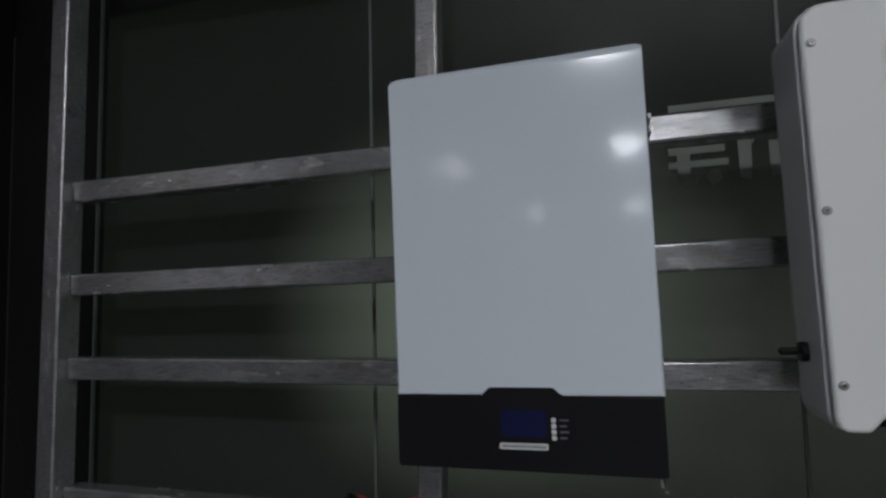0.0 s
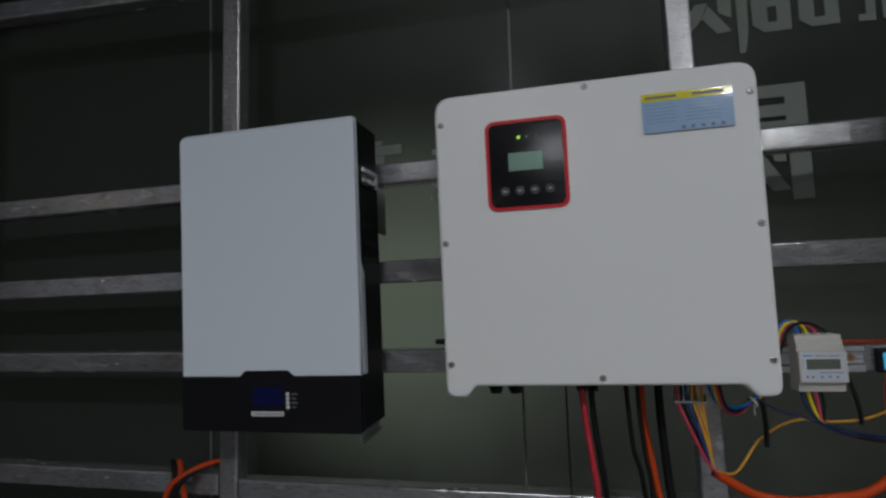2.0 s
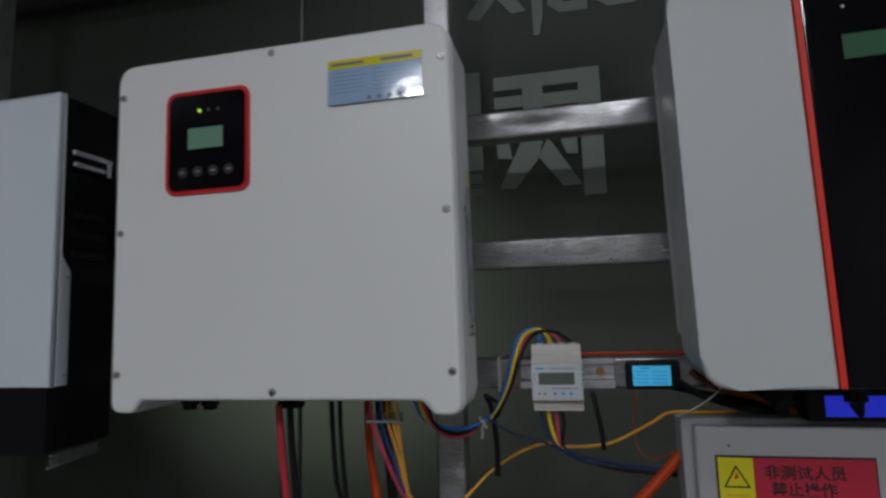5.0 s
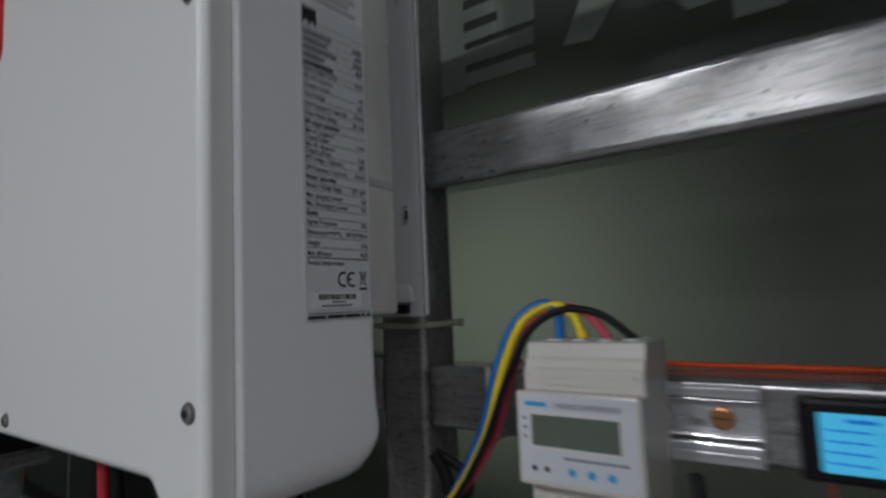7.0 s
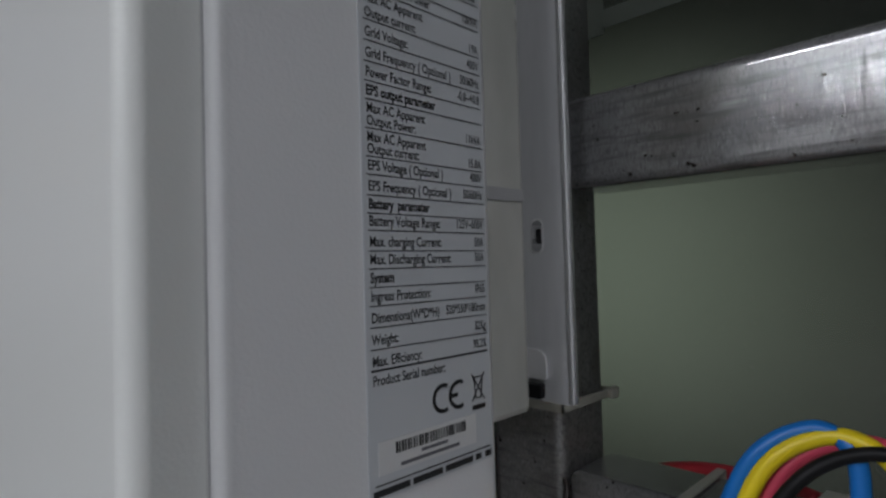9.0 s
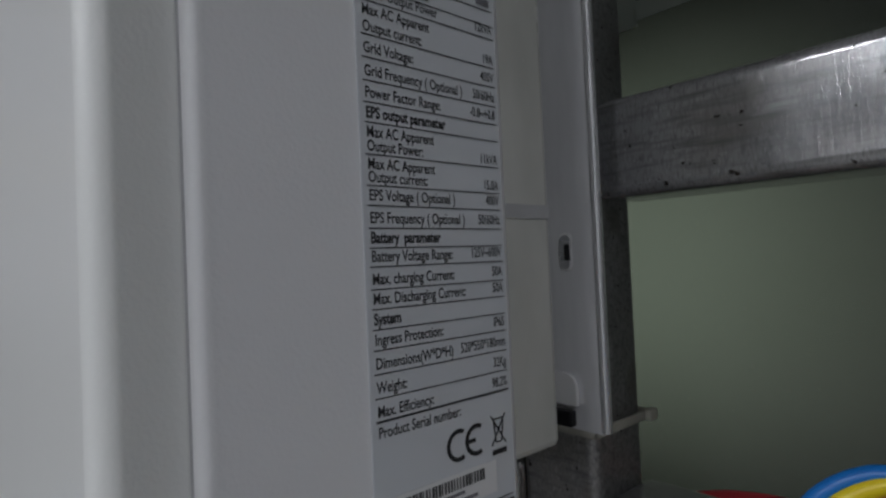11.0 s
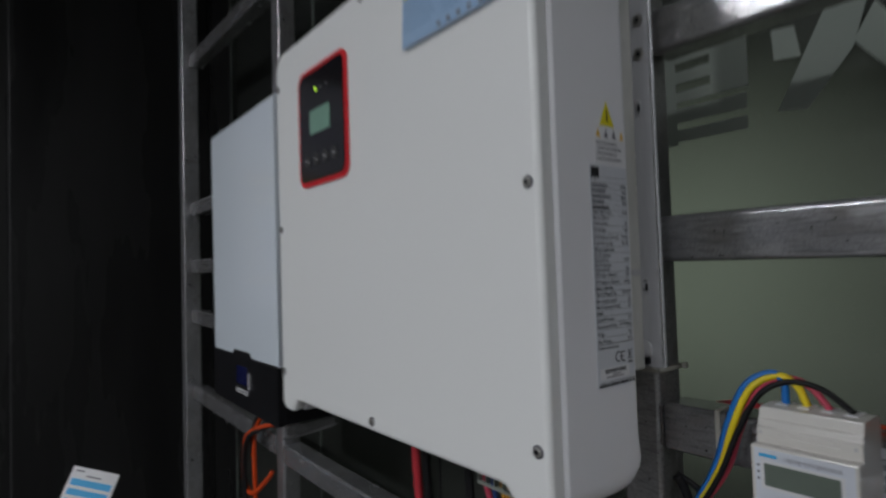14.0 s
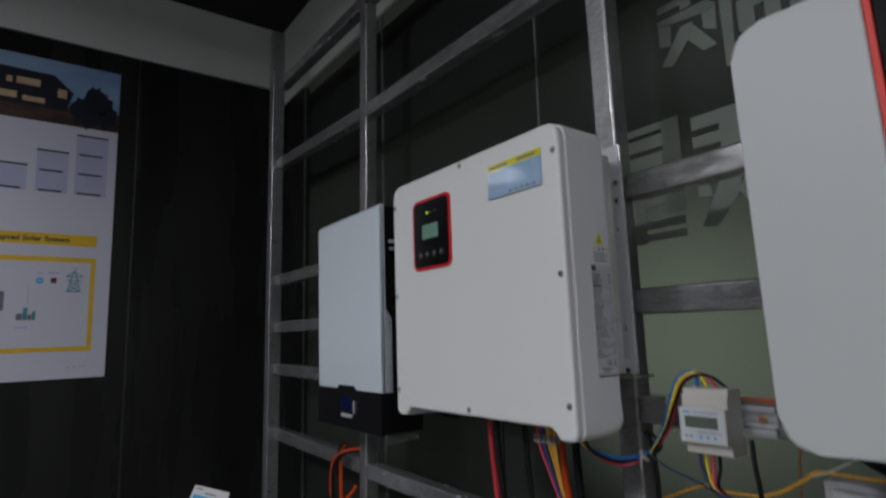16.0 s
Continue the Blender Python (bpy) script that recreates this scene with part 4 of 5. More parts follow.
part("brand_bar", box(MX0 + 0.0055, MX0 + 0.0190, -0.0477, -0.0475, 1.3862, 1.3888, 0), M_CYAN, face)
writing("face_text", "三相导轨式多功能智能电表", 0.0037, (MX0 + 0.0235, -0.0477, 1.3858), FRONT, M_GREYINK, face, squeeze=0.9)
for k in range(3):
    part("symbol", disc((MX0 + 0.0048, -0.0475, 1.3685 + 0.0052 * k), (MX0 + 0.0048, -0.0477, 1.3685 + 0.0052 * k), 0.0011, 8), M_GREYINK, face)
    part("key_mark", disc((MX0 + 0.0330 + 0.0115 * k, -0.0475, 1.3510), (MX0 + 0.0330 + 0.0115 * k, -0.0477, 1.3510), 0.0024, 14), M_CYAN, face)
for k in range(2):
    part("lamp", disc((MX0 + 0.0100 + 0.008 * k, -0.0475, 1.3510), (MX0 + 0.0100 + 0.008 * k, -0.0483, 1.3510), 0.0016, 10), M_INK, face)
for k in range(9):
    part("text_bar", box(MX0 + 0.0290 + 0.0042 * k, MX0 + 0.0320 + 0.0042 * k, -0.0477, -0.0475, 1.3575, 1.3590, 0), M_GREYINK, face)
for k in range(4):
    part("terminal_hole", box(MX0 + 0.0075 + 0.0165 * k, MX0 + 0.0165 + 0.0165 * k, -0.014, 0.004, 1.4190, 1.4206, 0.0003), M_LABELWHITE, meter)

for o in (face, *face.children):
    o.data.transform(Matrix.Translation((0, 0.0035, -0.002)))

display = thing("panel_display", (0.77, 0.01, 1.35), "black panel display with lit blue screen", "display")
part("bezel", box(0.7350, 0.8125, 0.0030, 0.0155, 1.3475, 1.3900, 0.003), M_BLACK, display)
blue = part("screen", box(0.7445, 0.7990, 0.0020, 0.0028, 1.3535, 1.3830, 0), M_LCDBLUE, display, "lit blue screen")
M_SCREENTEXT = material("screen_text", (0.015, 0.17, 0.58), 0.25, emit=0.45, spots=0.2, scale=200)
part("screen_heading", box(0.7560, 0.7690, 0.0015, 0.0018, 1.3785, 1.3805, 0), M_SCREENTEXT, blue)
for k in range(4):
    for x0, x1 in ((0.7470, 0.7500), (0.7510, 0.7575), (0.7585, 0.7660), (0.7720, 0.7760), (0.7772, 0.7850), (0.7862, 0.7925)):
        z = 1.3580 + 0.0054 * k - 0.02 * (x0 - 0.7470)
        part("text_bar", box(x0, x1, 0.0015, 0.0018, z, z + 0.0011, 0), M_SCREENTEXT, blue)
strap = thing("cable_tie", (0.556, 0.03, 1.35), "clear strap round the steel cross tube", "cable tie")
band_loop = bmesh.new()
for y0, y1, z0, z1 in ((0.0135, 0.0148, 1.3435, 1.3985), (0.0622, 0.0635, 1.3435, 1.3985), (0.0135, 0.0635, 1.3972, 1.3985), (0.0135, 0.0635, 1.3435, 1.3448)):
    box(0.5382, 0.5428, y0, y1, z0, z1, 0.0002, 1, band_loop)
part("strap", band_loop, M_TIE, strap)
copy_thing(strap, pose(0.181, 0, 0) @ strap.matrix_world)

# ---- cables ----


def cable(points, r, mat, label, steps=8):
    return tagged(part("cable", tube(points, r, 10, steps), mat, None, "", True), label, "cable")


cable([(0.225, -0.12, 1.345), (0.229, -0.12, 1.285), (0.2365, -0.12, 1.212), (0.241, -0.118, 1.16), (0.25, -0.10, 0.9), (0.255, -0.06, 0.006)], 0.0055, M_C_RED, "red battery cable hanging from the inverter")
cable([(0.240, -0.115, 1.345), (0.243, -0.115, 1.285), (0.2505, -0.115, 1.212), (0.255, -0.113, 1.16), (0.265, -0.10, 0.9), (0.275, -0.06, 0.006)], 0.0054, M_C_BLACK, "black battery cable hanging from the inverter")
cable([(0.196, -0.06, 1.362), (0.196, -0.06, 1.329), (0.195, -0.06, 1.232), (0.195, -0.06, 1.150), (0.195, -0.06, 0.9), (0.195, -0.06, 0.006)], 0.0017, M_C_BLACK, "thin dark cable behind the battery cables")
cable([(0.300, -0.10, 1.364), (0.302, -0.10, 1.30), (0.307, -0.10, 1.232), (0.319, -0.10, 1.17), (0.335, -0.09, 0.9), (0.335, -0.06, 0.006)], 0.0040, M_C_BLACK, "thin black cable hanging from the inverter")
cable([(0.318, -0.11, 1.364), (0.319, -0.11, 1.30), (0.324, -0.11, 1.232), (0.332, -0.11, 1.16), (0.345, -0.09, 0.9), (0.345, -0.06, 0.006)], 0.0036, M_C_BLACK, "thin black cable hanging from the inverter")
cable([(0.332, -0.03, 1.362), (0.332, -0.03, 1.30), (0.336, -0.03, 1.24), (0.346, -0.03, 1.165), (0.375, -0.04, 0.9), (0.38, -0.05, 0.006)], 0.0062, M_C_ORANGE, "orange cable hanging from the inverter")
cable([(0.363, -0.025, 1.362), (0.363, -0.025, 1.30), (0.365, -0.025, 1.24), (0.370, -0.025, 1.16), (0.385, -0.03, 0.9), (0.40, -0.04, 0.006)], 0.0078, M_C_BLACK, "thick black cable hanging from the inverter")
holder = thing("cable_comb", (0.397, -0.139, 1.325), "clear plastic comb that parts the wires", "cable clip")
part("bar", box(0.372, 0.422, -0.146, -0.132, 1.3245, 1.3275, 0.0008), M_VINYL, holder)
for k in range(5):
    part("tooth", box(0.3725 + 0.0118 * k, 0.3745 + 0.0118 * k, -0.146, -0.132, 1.3277, 1.338, 0.0005), M_VINYL, holder)
# wires through the comb down into the orange sleeve
WIRES = ((0.377, -0.139, M_C_PINK, "rose"), (0.385, -0.136, M_C_BLACK, "black"), (0.392, -0.142, M_C_NAVY, "dark blue"), (0.401, -0.139, M_C_YELLOW, "yellow"), (0.408, -0.139, M_C_YELLOW, "yellow"))
for k, (x, y, mat, colour) in enumerate(WIRES):
    o = x - 0.393
    cable([(x, y, 1.364), (x + 0.001, y, 1.326), (0.408 + o * 0.78, y + 0.002, 1.280), (0.4165 + o * 0.5, y + 0.005, 1.248), (0.4225 + o * 0.22, -0.130 + 0.001 * k, 1.226), (0.432, -0.116 + 0.002 * k, 1.207), (0.442, -0.102 + 0.002 * k, 1.194)],
          (0.0030, 0.0024, 0.0026, 0.0021, 0.0021)[k], mat, colour + " wire through the plastic comb")
cable([(0.415, -0.137, 1.364), (0.416, -0.138, 1.326), (0.420, -0.136, 1.275), (0.425, -0.128, 1.224), (0.439, -0.108, 1.205), (0.468, -0.072, 1.191), (0.488, -0.050, 1.197), (0.516, -0.022, 1.221), (0.538, -0.004, 1.236),
       (0.576, 0.010, 1.255), (0.612, 0.008, 1.266), (0.638, -0.002, 1.264), (0.689, -0.008, 1.268), (0.724, -0.015, 1.281), (0.764, -0.032, 1.307), (0.787, -0.042, 1.3225), (0.828, -0.040, 1.3225), (0.88, -0.03, 1.3225)], 0.0024,
      M_C_YELLOW, "long yellow wire looping to the cabinet top")
cable([(0.433, -0.103, 1.203), (0.445, -0.100, 1.194), (0.499, -0.085, 1.161), (0.562, -0.075, 1.150), (0.622, -0.065, 1.154), (0.679, -0.055, 1.162), (0.728, -0.045, 1.194), (0.769, -0.035, 1.231), (0.800, -0.026, 1.262)], 0.0078, M_C_ORANGE,
      "thick orange sleeve curving up to the cabinet")
# bundle from the inverter to the meter
for k, (mat, label) in enumerate(((M_C_BLUE, "blue wire from inverter to meter"), (M_C_LEMON, "yellow wire from inverter to meter"), (M_C_PINK, "rose wire from inverter to meter"), (M_C_BLACK, "black wire from inverter to meter"))):
    o, f, dip = 0.006 * k, (0.0, -0.001, 0.003, -0.006)[k], (0.0, 0.010, 0.004, -0.003)[k]
    cable([(0.430 + o, -0.11, 1.362), (0.442 + o * 0.8, -0.10, 1.325 - o * 0.3), (0.465 + o * 0.3, -0.075 + dip, 1.305 - (0, 0.005, 0.011, 0.005)[k]), (0.494, -0.050 + dip, 1.299 - (0, 0.005, 0.011, 0.005)[k]), (0.520, -0.035 + o * 0.4, 1.308 - o * 0.2), (0.537 + o * 0.3, -0.030 + f * 0.6, 1.320),
           (0.554 + o * (0.7 if k < 3 else 0.4), -0.020 + f, 1.358 - o * 0.2), (0.564 + o * (0.8 if k < 3 else 0.6), -0.014 + f, 1.397 - o * 0.3), (0.577 + o * 0.8, -0.008 + f, 1.430 - o * 0.25), (0.595 + o * 0.9, -0.002 + f * 0.6, 1.4430 - o * 0.25),
           (0.607 + o * 1.6, -0.003 + f * 0.3, 1.4375 - o * 0.10), (0.6090 + o * 2.70, -0.005, 1.4200)], (0.0031, 0.0031, 0.0028, 0.0025)[k], mat, label)
for k, (mat, label) in enumerate(((M_C_INDIGO, "dark blue wire under the meter"), (M_C_LEMON, "yellow wire under the meter"), (M_C_PINK, "rose wire under the meter"), (M_C_BLACK, "black wire under the meter"))):
    o = 0.010 * k
    cable([(0.606 + o, -0.010, 1.3215), (0.609 + o, -0.014, 1.299), (0.620 + o * 0.5, -0.018, 1.278), (0.632 + o * 0.2, -0.020 + o * 0.2, 1.264), (0.665 - o * 0.2, -0.015 + o * 0.2, 1.247 + o * 0.1), (0.707, -0.012 + (0, 0.007, 0.004, -0.003)[k], 1.240 - (0, 0.001, 0.005, 0.003)[k]), (0.794, -0.012 + (0, 0.007, 0.004, -0.003)[k], 1.232 - (0, 0.001, 0.005, 0.003)[k])], 0.0028, mat, label)
wrap = thing("cable_tie", (0.517, -0.033, 1.303), "white tie round the wire bundle", "cable tie")
part("strap", disc((0.517, -0.034, 1.3035), (0.520, -0.033, 1.3055), 0.0105, 16), M_TIE, wrap)
part("tail", box(0.517, 0.5195, -0.044, -0.0415, 1.283, 1.302, 0.0005), M_TIE, wrap)
cable([(0.525, -0.035, 1.312), (0.56, -0.028, 1.289), (0.60, -0.022, 1.276), (0.64, -0.02, 1.262), (0.70, -0.016, 1.246), (0.794, -0.014, 1.236)], 0.0018, M_C_INDIGO, "thin dark blue wire below the meter")
cable([(0.525, -0.035, 1.345), (0.532, -0.03, 1.325), (0.538, -0.03, 1.272), (0.537, -0.03, 1.226)], 0.0042, M_C_BLACK, "cut black cable end hanging down")
cable([(0.522, -0.030, 1.345), (0.536, -0.024, 1.336), (0.543, -0.020, 1.326), (0.540, -0.022, 1.314), (0.530, -0.03, 1.309)], 0.0030, M_C_BLACK, "short black loop beside the wire bundle")
cable([(0.684, 0.0, 1.345), (0.690, -0.010, 1.31), (0.694, -0.012, 1.285), (0.695, -0.012, 1.262)], 0.0036, M_C_BLACK, "short black lead beside the meter")
cable([(0.60, 0.054, 1.3985), (0.62, 0.054, 1.3985), (0.66, 0.053, 1.399), (0.80, 0.054, 1.3985), (0.95, 0.054, 1.398)], 0.0020, M_C_ORANGE, "orange cable lying along the cross tube")
cable([(0.484, 0.075, 1.372), (0.500, 0.075, 1.384), (0.530, 0.075, 1.392), (0.565, 0.075, 1.392), (0.60, 0.075, 1.385), (0.66, 0.072, 1.38)], 0.0042, M_C_RED, "red cable behind the cross tube")
for a, b in (((0.80, 0.010, 1.355), (0.90, -0.03, 1.330)), ((0.80, 0.012, 1.350), (0.93, -0.02, 1.328))):
    cable([a, ((a[0] + b[0]) / 2, -0.005, 1.338), b], 0.0048, M_C_BLACK, "dark lead between display and cabinet")
for k, (x, z) in enumerate(((0.83, 1.345), (0.86, 1.352), (0.90, 1.348))):
    cable([(x - 0.03, 0.012, z + 0.02), (x, -0.02, z), (x + 0.04, -0.045, z - 0.012 + 0.004 * k), (x + 0.08, -0.05, 1.327), (x + 0.11, -0.03, 1.3245)], 0.0052, M_C_RUSTY if k == 1 else M_C_BLACK, "dark cable bent down onto the cabinet")
cable([(0.86, -0.06, 1.37), (0.84, -0.07, 1.350), (0.81, -0.075, 1.332), (0.79, -0.07, 1.322)], 0.0010, M_TIE, "thin pale wire below the tall inverter")
cable([(0.79, -0.012, 1.262), (0.765, -0.005, 1.248), (0.745, 0.004, 1.262), (0.742, 0.008, 1.30), (0.748, 0.008, 1.346)], 0.0014, M_C_RUSTY, "thin brown wire under the display")
# orange and black loop hanging on the lowest cross tube
cable([(-0.585, 0.075, 1.135), (-0.594, 0.045, 1.1535), (-0.620, 0.005, 1.156), (-0.655, -0.025, 1.140), (-0.690, -0.03, 1.110), (-0.706, -0.03, 1.05), (-0.695, -0.03, 0.995), (-0.65, -0.025, 0.985), (-0.60, -0.005, 1.03), (-0.585, 0.0, 1.05)], 0.0062, M_C_ORANGE,
      "orange cable loop hung over the cross tube")
cable([(-0.590, 0.075, 1.128), (-0.600, 0.035, 1.1530), (-0.630, -0.004, 1.150), (-0.660, -0.034, 1.122), (-0.685, -0.036, 1.06), (-0.680, -0.034, 0.96)], 0.0062, M_C_BLACK, "black cable hung over the cross tube")
cable([(-0.715, 0.035, 1.1525), (-0.690, 0.010, 1.155), (-0.672, -0.010, 1.135), (-0.660, -0.018, 1.10), (-0.652, -0.02, 1.0), (-0.650, -0.02, 0.93)], 0.0058, M_C_ORANGE, "orange cable end hung over the cross tube")
cable([(-0.735, 0.040, 1.1525), (-0.710, 0.010, 1.156), (-0.693, -0.008, 1.130), (-0.682, -0.016, 1.07)], 0.0058, M_C_BLACK, "black cable end hung over the cross tube")

# ---- lettering on the glass ----
lettering = thing("wall_lettering", (0.6, BACK - 0.001, 1.68), "large pale vinyl characters on the glass, seen from behind", "lettering")
LY = BACK - 0.0012


def stroke(layer, *outline):
    """One vinyl stroke; each layer lies a little in front of the one before."""
    part("stroke", prism(outline, LY - 0.0006 - 0.0003 * layer, LY - 0.0003 * layer, "y"), M_VINYL, lettering)


def bar(layer, x0, x1, z0, z1):
    stroke(layer, (x0, z0), (x1, z0), (x1, z1), (x0, z1))


# upper row, beside the boxes
stroke(0, (0.478, 2.179), (0.508, 2.170), (0.503, 2.122), (0.478, 2.131))
stroke(1, (0.478, 2.180), (0.477, 2.190), (0.590, 2.188), (0.611, 2.170), (0.576, 2.163), (0.509, 2.172))
stroke(2, (0.578, 2.162), (0.607, 2.168), (0.605, 2.114), (0.579, 2.129))
stroke(3, (0.531, 2.155), (0.557, 2.155), (0.543, 2.119), (0.505, 2.075), (0.479, 2.084))
stroke(4, (0.557, 2.150), (0.604, 2.083), (0.574, 2.081), (0.544, 2.119))
stroke(5, (0.616, 2.240), (0.643, 2.240), (0.637, 2.072), (0.629, 2.028), (0.617, 2.028))
bar(6, 0.533, 0.557, 2.192, 2.240)
bar(7, 0.480, 0.605, 2.205, 2.222)
# lower row, right part
bar(0, 0.530, 0.740, 1.920, 1.948)
bar(1, 0.698, 0.740, 1.690, 1.9198)
bar(2, 0.588, 0.628, 1.815, 1.9198)
bar(3, 0.530, 0.5878, 1.881, 1.905)
bar(4, 0.6282, 0.6978, 1.877, 1.903)
bar(5, 0.530, 0.5878, 1.838, 1.866)
bar(6, 0.6282, 0.6978, 1.842, 1.866)
stroke(7, (0.596, 1.838), (0.634, 1.838), (0.612, 1.768), (0.566, 1.712), (0.534, 1.716))
stroke(8, (0.613, 1.775), (0.634, 1.812), (0.696, 1.712), (0.660, 1.711))
stroke(9, (0.655, 1.815), (0.690, 1.812), (0.690, 1.774), (0.668, 1.776))
stroke(9, (0.531, 1.815), (0.556, 1.812), (0.562, 1.774), (0.533, 1.778))
# lower row, left part
bar(0, 0.370, 0.502, 1.949, 1.965)
bar(1, 0.462, 0.502, 1.868, 1.9488)
bar(2, 0.370, 0.4618, 1.911, 1.939)
bar(3, 0.370, 0.4618, 1.868, 1.899)
bar(4, 0.370, 0.407, 1.700, 1.836)
bar(5, 0.455, 0.502, 1.758, 1.832)
bar(6, 0.4072, 0.4548, 1.812, 1.834)
bar(7, 0.4072, 0.4548, 1.784, 1.800)
bar(8, 0.4072, 0.4548, 1.758, 1.772)
bar(9, 0.4072, 0.500, 1.730, 1.749)
bar(10, 0.4072, 0.500, 1.704, 1.720)
# between the two left inverters
bar(0, -0.110, -0.008, 1.782, 1.796)
bar(1, -0.111, -0.003, 1.755, 1.768)
stroke(2, (-0.095, 1.783), (-0.071, 1.783), (-0.072, 1.738), (-0.056, 1.736), (-0.057, 1.721), (-0.083, 1.722), (-0.095, 1.735))
stroke(3, (0.014, 1.835), (0.039, 1.835), (0.036, 1.722), (0.015, 1.728))
stroke(4, (0.040, 1.809), (0.047, 1.803), (0.043, 1.796), (0.038, 1.789))
stroke(5, (0.068, 1.794), (0.090, 1.793), (0.092, 1.726), (0.068, 1.728))
stroke(6, (-0.105, 1.882), (0.090, 1.881), (0.090, 1.868), (-0.105, 1.868))
stroke(7, (-0.268, 1.879), (-0.233, 1.879), (-0.236, 1.671), (-0.270, 1.687))
bar(8, -0.310, -0.185, 1.880, 1.905)
bar(9, -0.264, -0.237, 1.906, 1.918)
# beyond the boxes
stroke(0, (0.872, 2.243), (0.893, 2.240), (0.888, 2.064), (0.855, 2.067), (0.857, 2.082), (0.871, 2.081))
stroke(1, (0.899, 2.239), (0.918, 2.237), (0.924, 2.064), (0.902, 2.067))
stroke(2, (0.944, 2.118), (0.958, 2.116), (0.954, 2.067), (0.936, 2.069))
stroke(0, (0.967, 2.230), (0.980, 2.229), (0.981, 2.083), (0.992, 2.063), (0.977, 2.064), (0.966, 2.081))
stroke(1, (0.998, 2.226), (1.015, 2.224), (1.017, 2.065), (0.997, 2.066))
stroke(2, (1.041, 2.221), (1.053, 2.219), (1.053, 2.091), (1.060, 2.080), (1.077, 2.074), (1.074, 2.064), (1.059, 2.066), (1.044, 2.085))
stroke(0, (1.153, 2.206), (1.175, 2.203), (1.173, 2.063), (1.139, 2.066), (1.140, 2.078), (1.152, 2.079))
part("stroke", disc((1.098, LY, 2.083), (1.098, LY - 0.0006, 2.083), 0.014, 24), M_VINYL, lettering)
# boxes with square holes
stroke(0, (0.648, 2.151), (0.726, 2.151), (0.726, 2.127), (0.648, 2.127))
stroke(0, (0.698, 2.127), (0.726, 2.127), (0.726, 2.091), (0.698, 2.091))
stroke(0, (0.648, 2.127), (0.679, 2.127), (0.679, 2.091), (0.648, 2.091))
stroke(0, (0.648, 2.091), (0.726, 2.091), (0.726, 2.070), (0.671, 2.070), (0.648, 2.089))
stroke(0, (0.742, 2.147), (0.820, 2.147), (0.820, 2.129), (0.742, 2.129))
stroke(0, (0.793, 2.129), (0.820, 2.129), (0.820, 2.089), (0.793, 2.089))
stroke(0, (0.742, 2.129), (0.772, 2.129), (0.772, 2.089), (0.742, 2.089))
stroke(0, (0.742, 2.089), (0.820, 2.089), (0.820, 2.069), (0.765, 2.069), (0.742, 2.087))
bar(0, 0.683, 0.786, 2.258, 2.283)
bar(0, 0.683, 0.713, 2.198, 2.257)
bar(0, 0.756, 0.786, 2.198, 2.257)
bar(0, 0.683, 0.786, 2.173, 2.198)
part("stroke", disc((-0.029, LY, 1.733), (-0.029, LY - 0.0006, 1.733), 0.014, 24), M_VINYL, lettering)

# ---- poster on the dark wall ----
poster = thing("poster", (LEFT, -1.06, 1.39), "tall printed poster with house picture and yellow panels", "poster")
QX = LEFT + 0.0015
sheet = part("sheet", box(LEFT + 0.0002, QX, -1.53, -0.592, 1.390, 2.806, 0), M_PAPER, poster)


def print_box(name, y0, y1, z0, z1, mat, layer=1, label=""):
    return part(name, box(QX + 0.0004 * layer, QX + 0.0004 * layer + 0.0003, y0, y1, z0, z1, 0), mat, sheet, label)


def print_shape(name, outline, mat, layer=1, label=""):
    return part(name, prism(outline, QX + 0.0004 * layer, QX + 0.0004 * layer + 0.0003, "x"), mat, sheet, label)


print_box("picture_sky", -1.53, -0.592, 2.60, 2.806, M_SKY, 1, "printed evening sky")
print_box("picture_ground", -1.53, -0.592, 2.512, 2.5998, M_DUSK, 1, "printed dark ground")
print_shape("picture_house", [(-1.40, 2.575), (-0.80, 2.575), (-0.775, 2.665), (-0.85, 2.735), (-1.38, 2.745), (-1.42, 2.70)], M_HOUSE, 2, "printed dark house")
for y0, y1, z0, z1 in ((-0.985, -0.90, 2.668, 2.70), (-1.02, -1.0, 2.668, 2.695), (-0.835, -0.80, 2.635, 2.675), (-1.04, -0.98, 2.60, 2.63), (-0.96, -0.88, 2.595, 2.618)):
    print_box("picture_window", y0, y1, z0, z1, M_GLOW, 3)
for y, z, r in ((-0.70, 2.62, 0.055), (-0.665, 2.645, 0.045), (-0.735, 2.60, 0.05), (-0.69, 2.68, 0.035), (-0.64, 2.60, 0.04), (-0.72, 2.575, 0.06), (-0.65, 2.57, 0.05)):
    ring = [(y + r * (1 + 0.25 * math.sin(k * 2.7)) * math.cos(k * 0.3927), z + r * (1 + 0.25 * math.sin(k * 2.7)) * math.sin(k * 0.3927)) for k in range(16)]
    print_shape("picture_tree", ring, M_HOUSE, 2 + (y * 100 % 3) * 0.1)
for (y0, y1, z0, z1), rows in (((-0.751, -0.627, 2.195, 2.475), 4), ((-0.893, -0.776, 2.195, 2.385), 3), ((-1.05, -0.923, 2.195, 2.31), 2), ((-1.25, -1.12, 2.195, 2.31), 2)):
    print_box("battery_picture", y0, y1, z0, z1, M_LILAC, 1)
    for k in range(rows):
        z = z1 - 0.006 - (z1 - z0 - 0.01) * k / max(rows - 1, 1)
        print_box("battery_line", y0 + 0.012 * (k > 0), y1 - 0.02 * (k > 0), z, z + 0.008, M_INK, 2)
band = print_box("yellow_band", -1.48, -0.650, 1.963, 2.014, M_YELLOW, 1)
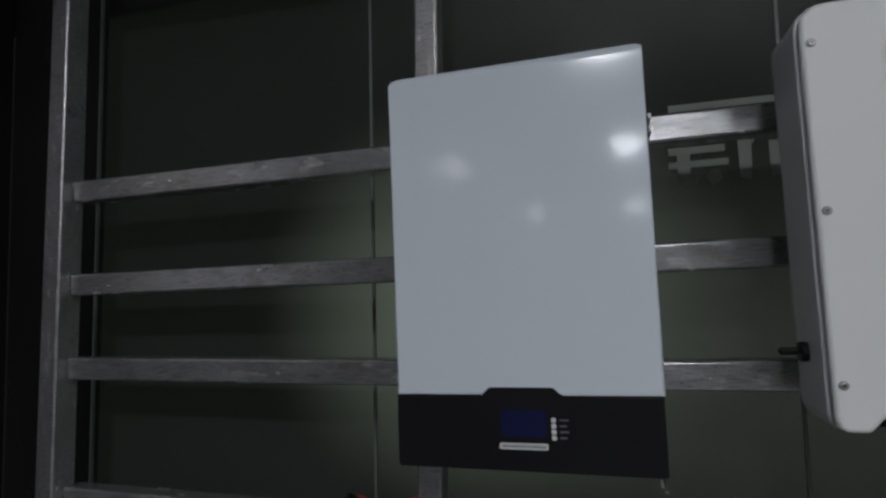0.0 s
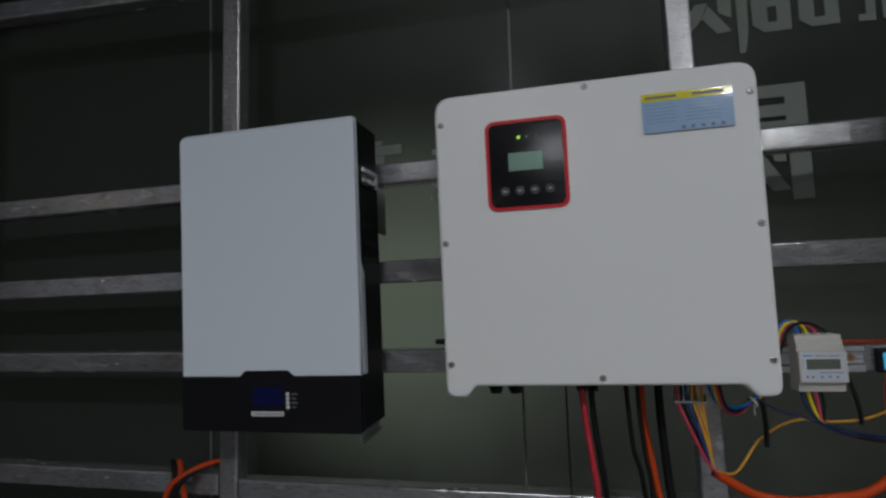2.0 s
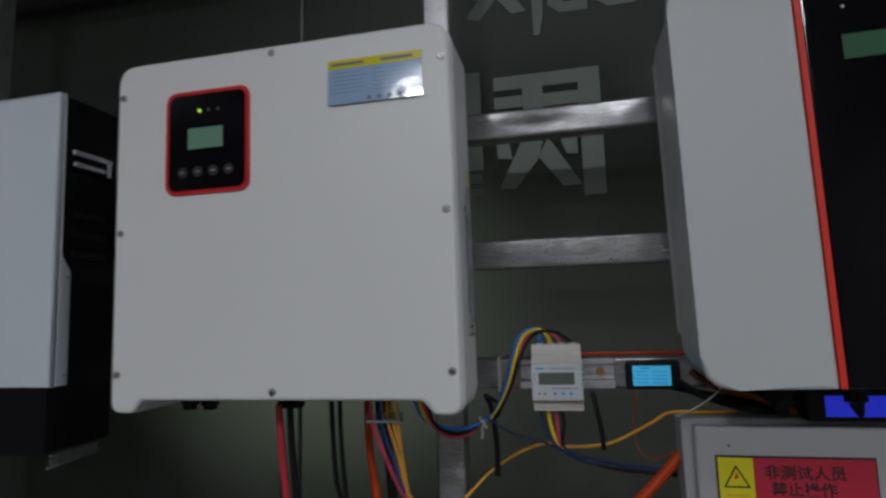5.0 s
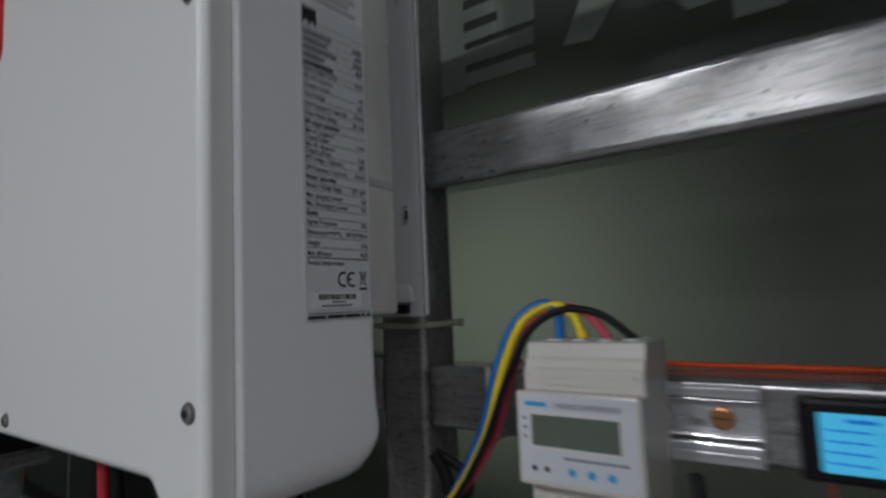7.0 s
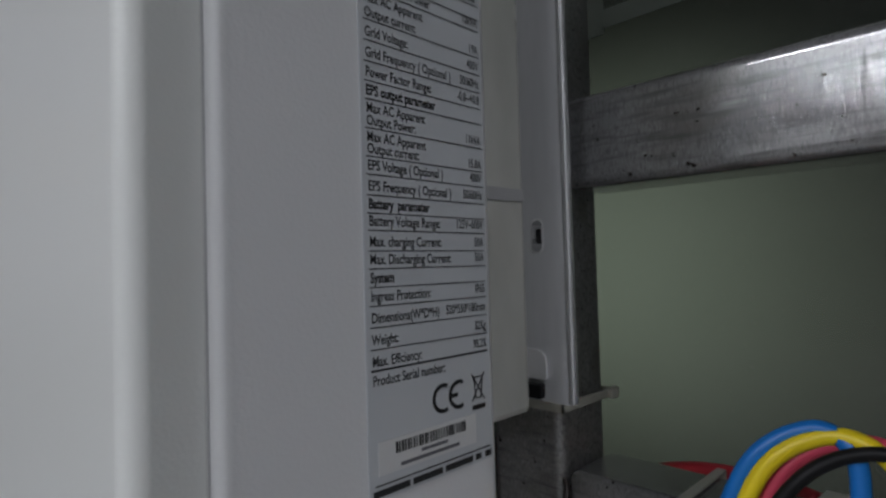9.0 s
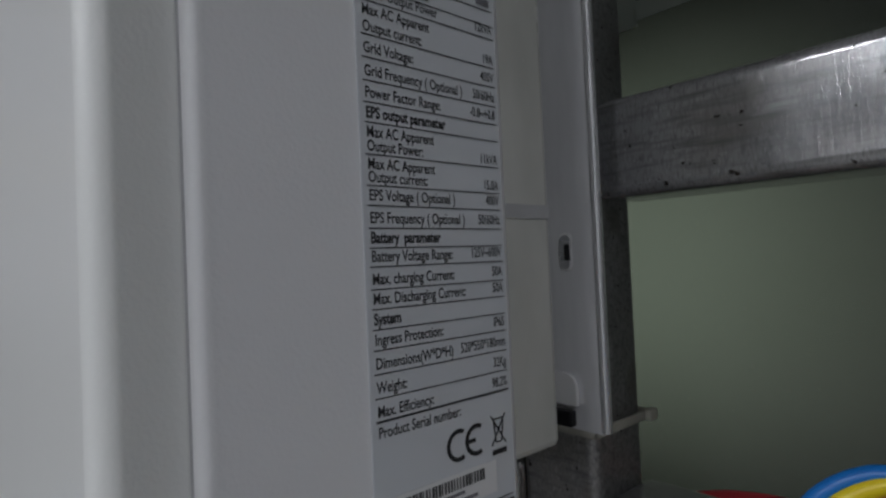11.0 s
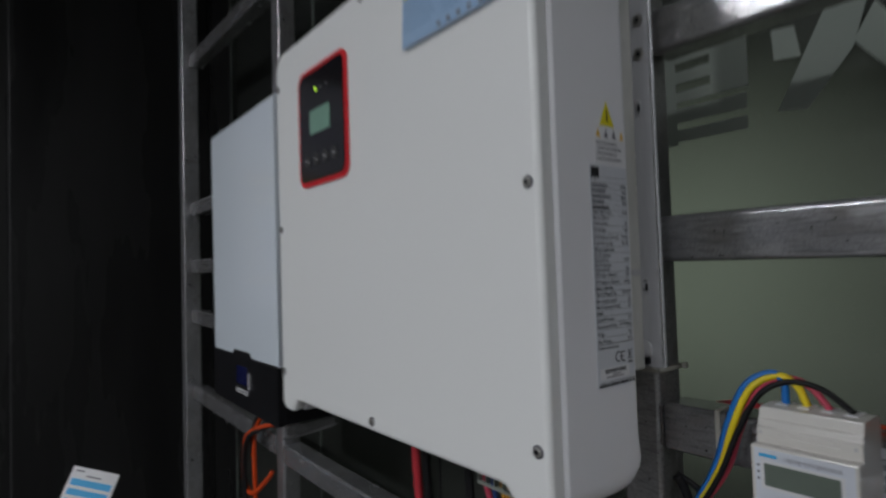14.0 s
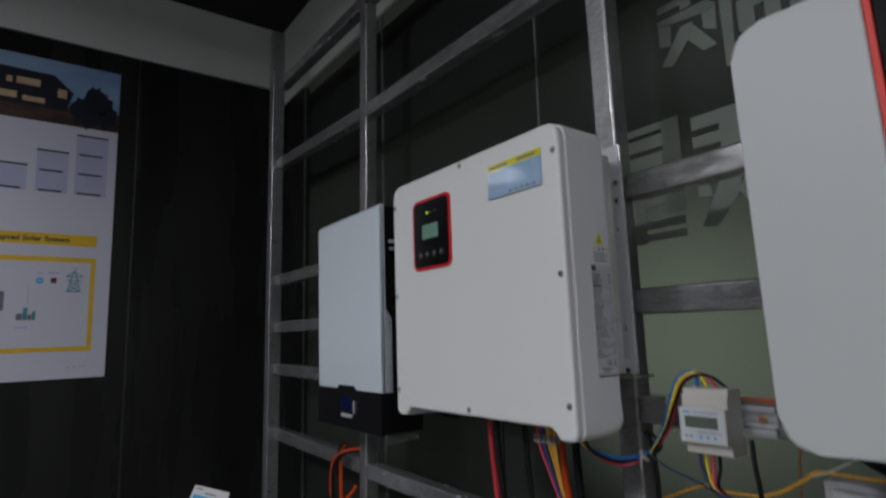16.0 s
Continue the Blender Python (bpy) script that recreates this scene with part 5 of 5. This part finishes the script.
writing("band_text", "Adapted Solar System", 0.030, (QX + 0.0009, -0.752, 1.979), SIDE, M_INK, sheet, "RIGHT", bold=0.0009, squeeze=1.08)
for y0, y1, z0, z1 in ((-1.48, -0.650, 1.890, 1.912), (-1.48, -0.650, 1.505, 1.525), (-0.668, -0.650, 1.5252, 1.8898), (-1.48, -1.462, 1.5252, 1.8898)):
    print_box("yellow_frame", y0, y1, z0, z1, M_YELLOW, 1)
for a, b in (((-0.795, 1.762), (-0.767, 1.868)), ((-0.735, 1.762), (-0.763, 1.868)), ((-0.805, 1.838), (-0.725, 1.838)), ((-0.798, 1.818), (-0.732, 1.818)), ((-0.785, 1.79), (-0.745, 1.812)), ((-0.745, 1.79), (-0.785, 1.812)),
             ((-0.790, 1.768), (-0.750, 1.788)), ((-0.740, 1.768), (-0.780, 1.788)), ((-0.800, 1.763), (-0.730, 1.763)), ((-0.805, 1.838), (-0.765, 1.860)), ((-0.725, 1.838), (-0.765, 1.860))):
    ends = [(QX + 0.001, -0.727 + 0.78 * (y + 0.765), 1.761 + 0.88 * (z - 1.762)) for y, z in (a, b)]
    part("pylon_line", tube(ends, 0.0022, 4, 1), M_TEAL, sheet)


def print_disc(name, y, z, r, mat, layer=1):
    part(name, disc((QX + 0.0004 * layer, y, z), (QX + 0.0004 * layer + 0.0003, y, z), r, 20), mat, sheet)


print_disc("icon", -0.850, 1.807, 0.014, M_CYAN)
print_box("icon_mark", -0.856, -0.844, 1.804, 1.811, M_LILAC, 3)
print_box("icon", -0.811, -0.791, 1.797, 1.820, M_INK)
print_disc("icon_mark", -0.799, 1.803, 0.005, M_RED, 3)
for y0, y1, z0 in ((-0.860, -0.840, 1.836), (-0.822, -0.782, 1.838), (-0.738, -0.718, 1.862), (-0.925, -0.880, 1.606), (-0.74, -0.725, 1.435), (-0.715, -0.70, 1.436), (-0.69, -0.678, 1.436), (-0.675, -0.663, 1.437)):
    print_box("caption_bar", y0, y1, z0, z0 + 0.007, M_LILAC, 1)
for y0, y1, z1, mat in ((-0.922, -0.900, 1.668, M_GREYINK), (-0.899, -0.884, 1.692, M_TEAL), (-0.883, -0.870, 1.662, M_GREYINK), (-0.869, -0.856, 1.676, M_TEAL)):
    print_box("house_drawing", y0, y1, 1.640, z1, mat, 1)
print_box("tower_drawing", -0.990, -0.966, 1.680, 1.760, M_GREYINK, 1)
print_box("line_drawing", -0.888, -0.885, 1.700, 1.780, M_LILAC, 1)

# ---- notice card on a stand ----
corner, across, toward = Vector((-1.06, -0.376, 1.034)), Vector((0.06, 0.10, -0.034)).normalized(), Vector((0.955, -0.10, 0.27))
toward = (toward - across * toward.dot(across)).normalized()
upward = toward.cross(across)
tilt = Matrix((across, -toward, upward)).transposed().to_4x4()
tilt.translation = corner
behind = corner + across * 0.061 - upward * 0.12 - toward * 0.012
card = thing("notice_card", (behind.x, behind.y, 0.0), "white printed card with blue lines on a dark stand", "card")
for name, bm, mat in (("sheet", box(0.0, 0.122, -0.002, 0.002, -0.165, 0.0, 0.0008), M_LABELWHITE), ("heading_bar", box(0.042, 0.080, -0.0028, -0.0022, -0.022, -0.018, 0), M_GREYINK),
                      ("corner_bar", box(0.010, 0.032, -0.0028, -0.0022, -0.012, -0.008, 0), M_GREYINK), ("blue_line", box(0.008, 0.114, -0.0028, -0.0022, -0.047, -0.030, 0), M_CYAN),
                      ("blue_line", box(0.008, 0.114, -0.0028, -0.0022, -0.071, -0.055, 0), M_CYAN), ("blue_line", box(0.008, 0.114, -0.0028, -0.0022, -0.096, -0.080, 0), M_CYAN)):
    bm.transform(tilt)
    part(name, bm, mat, card)
part("stem", disc((behind.x, behind.y, 0.0155), behind, 0.008), M_BLACK, card)
part("foot", disc((behind.x, behind.y, 0.0), (behind.x, behind.y, 0.015), 0.13, 32), M_BLACK, card)
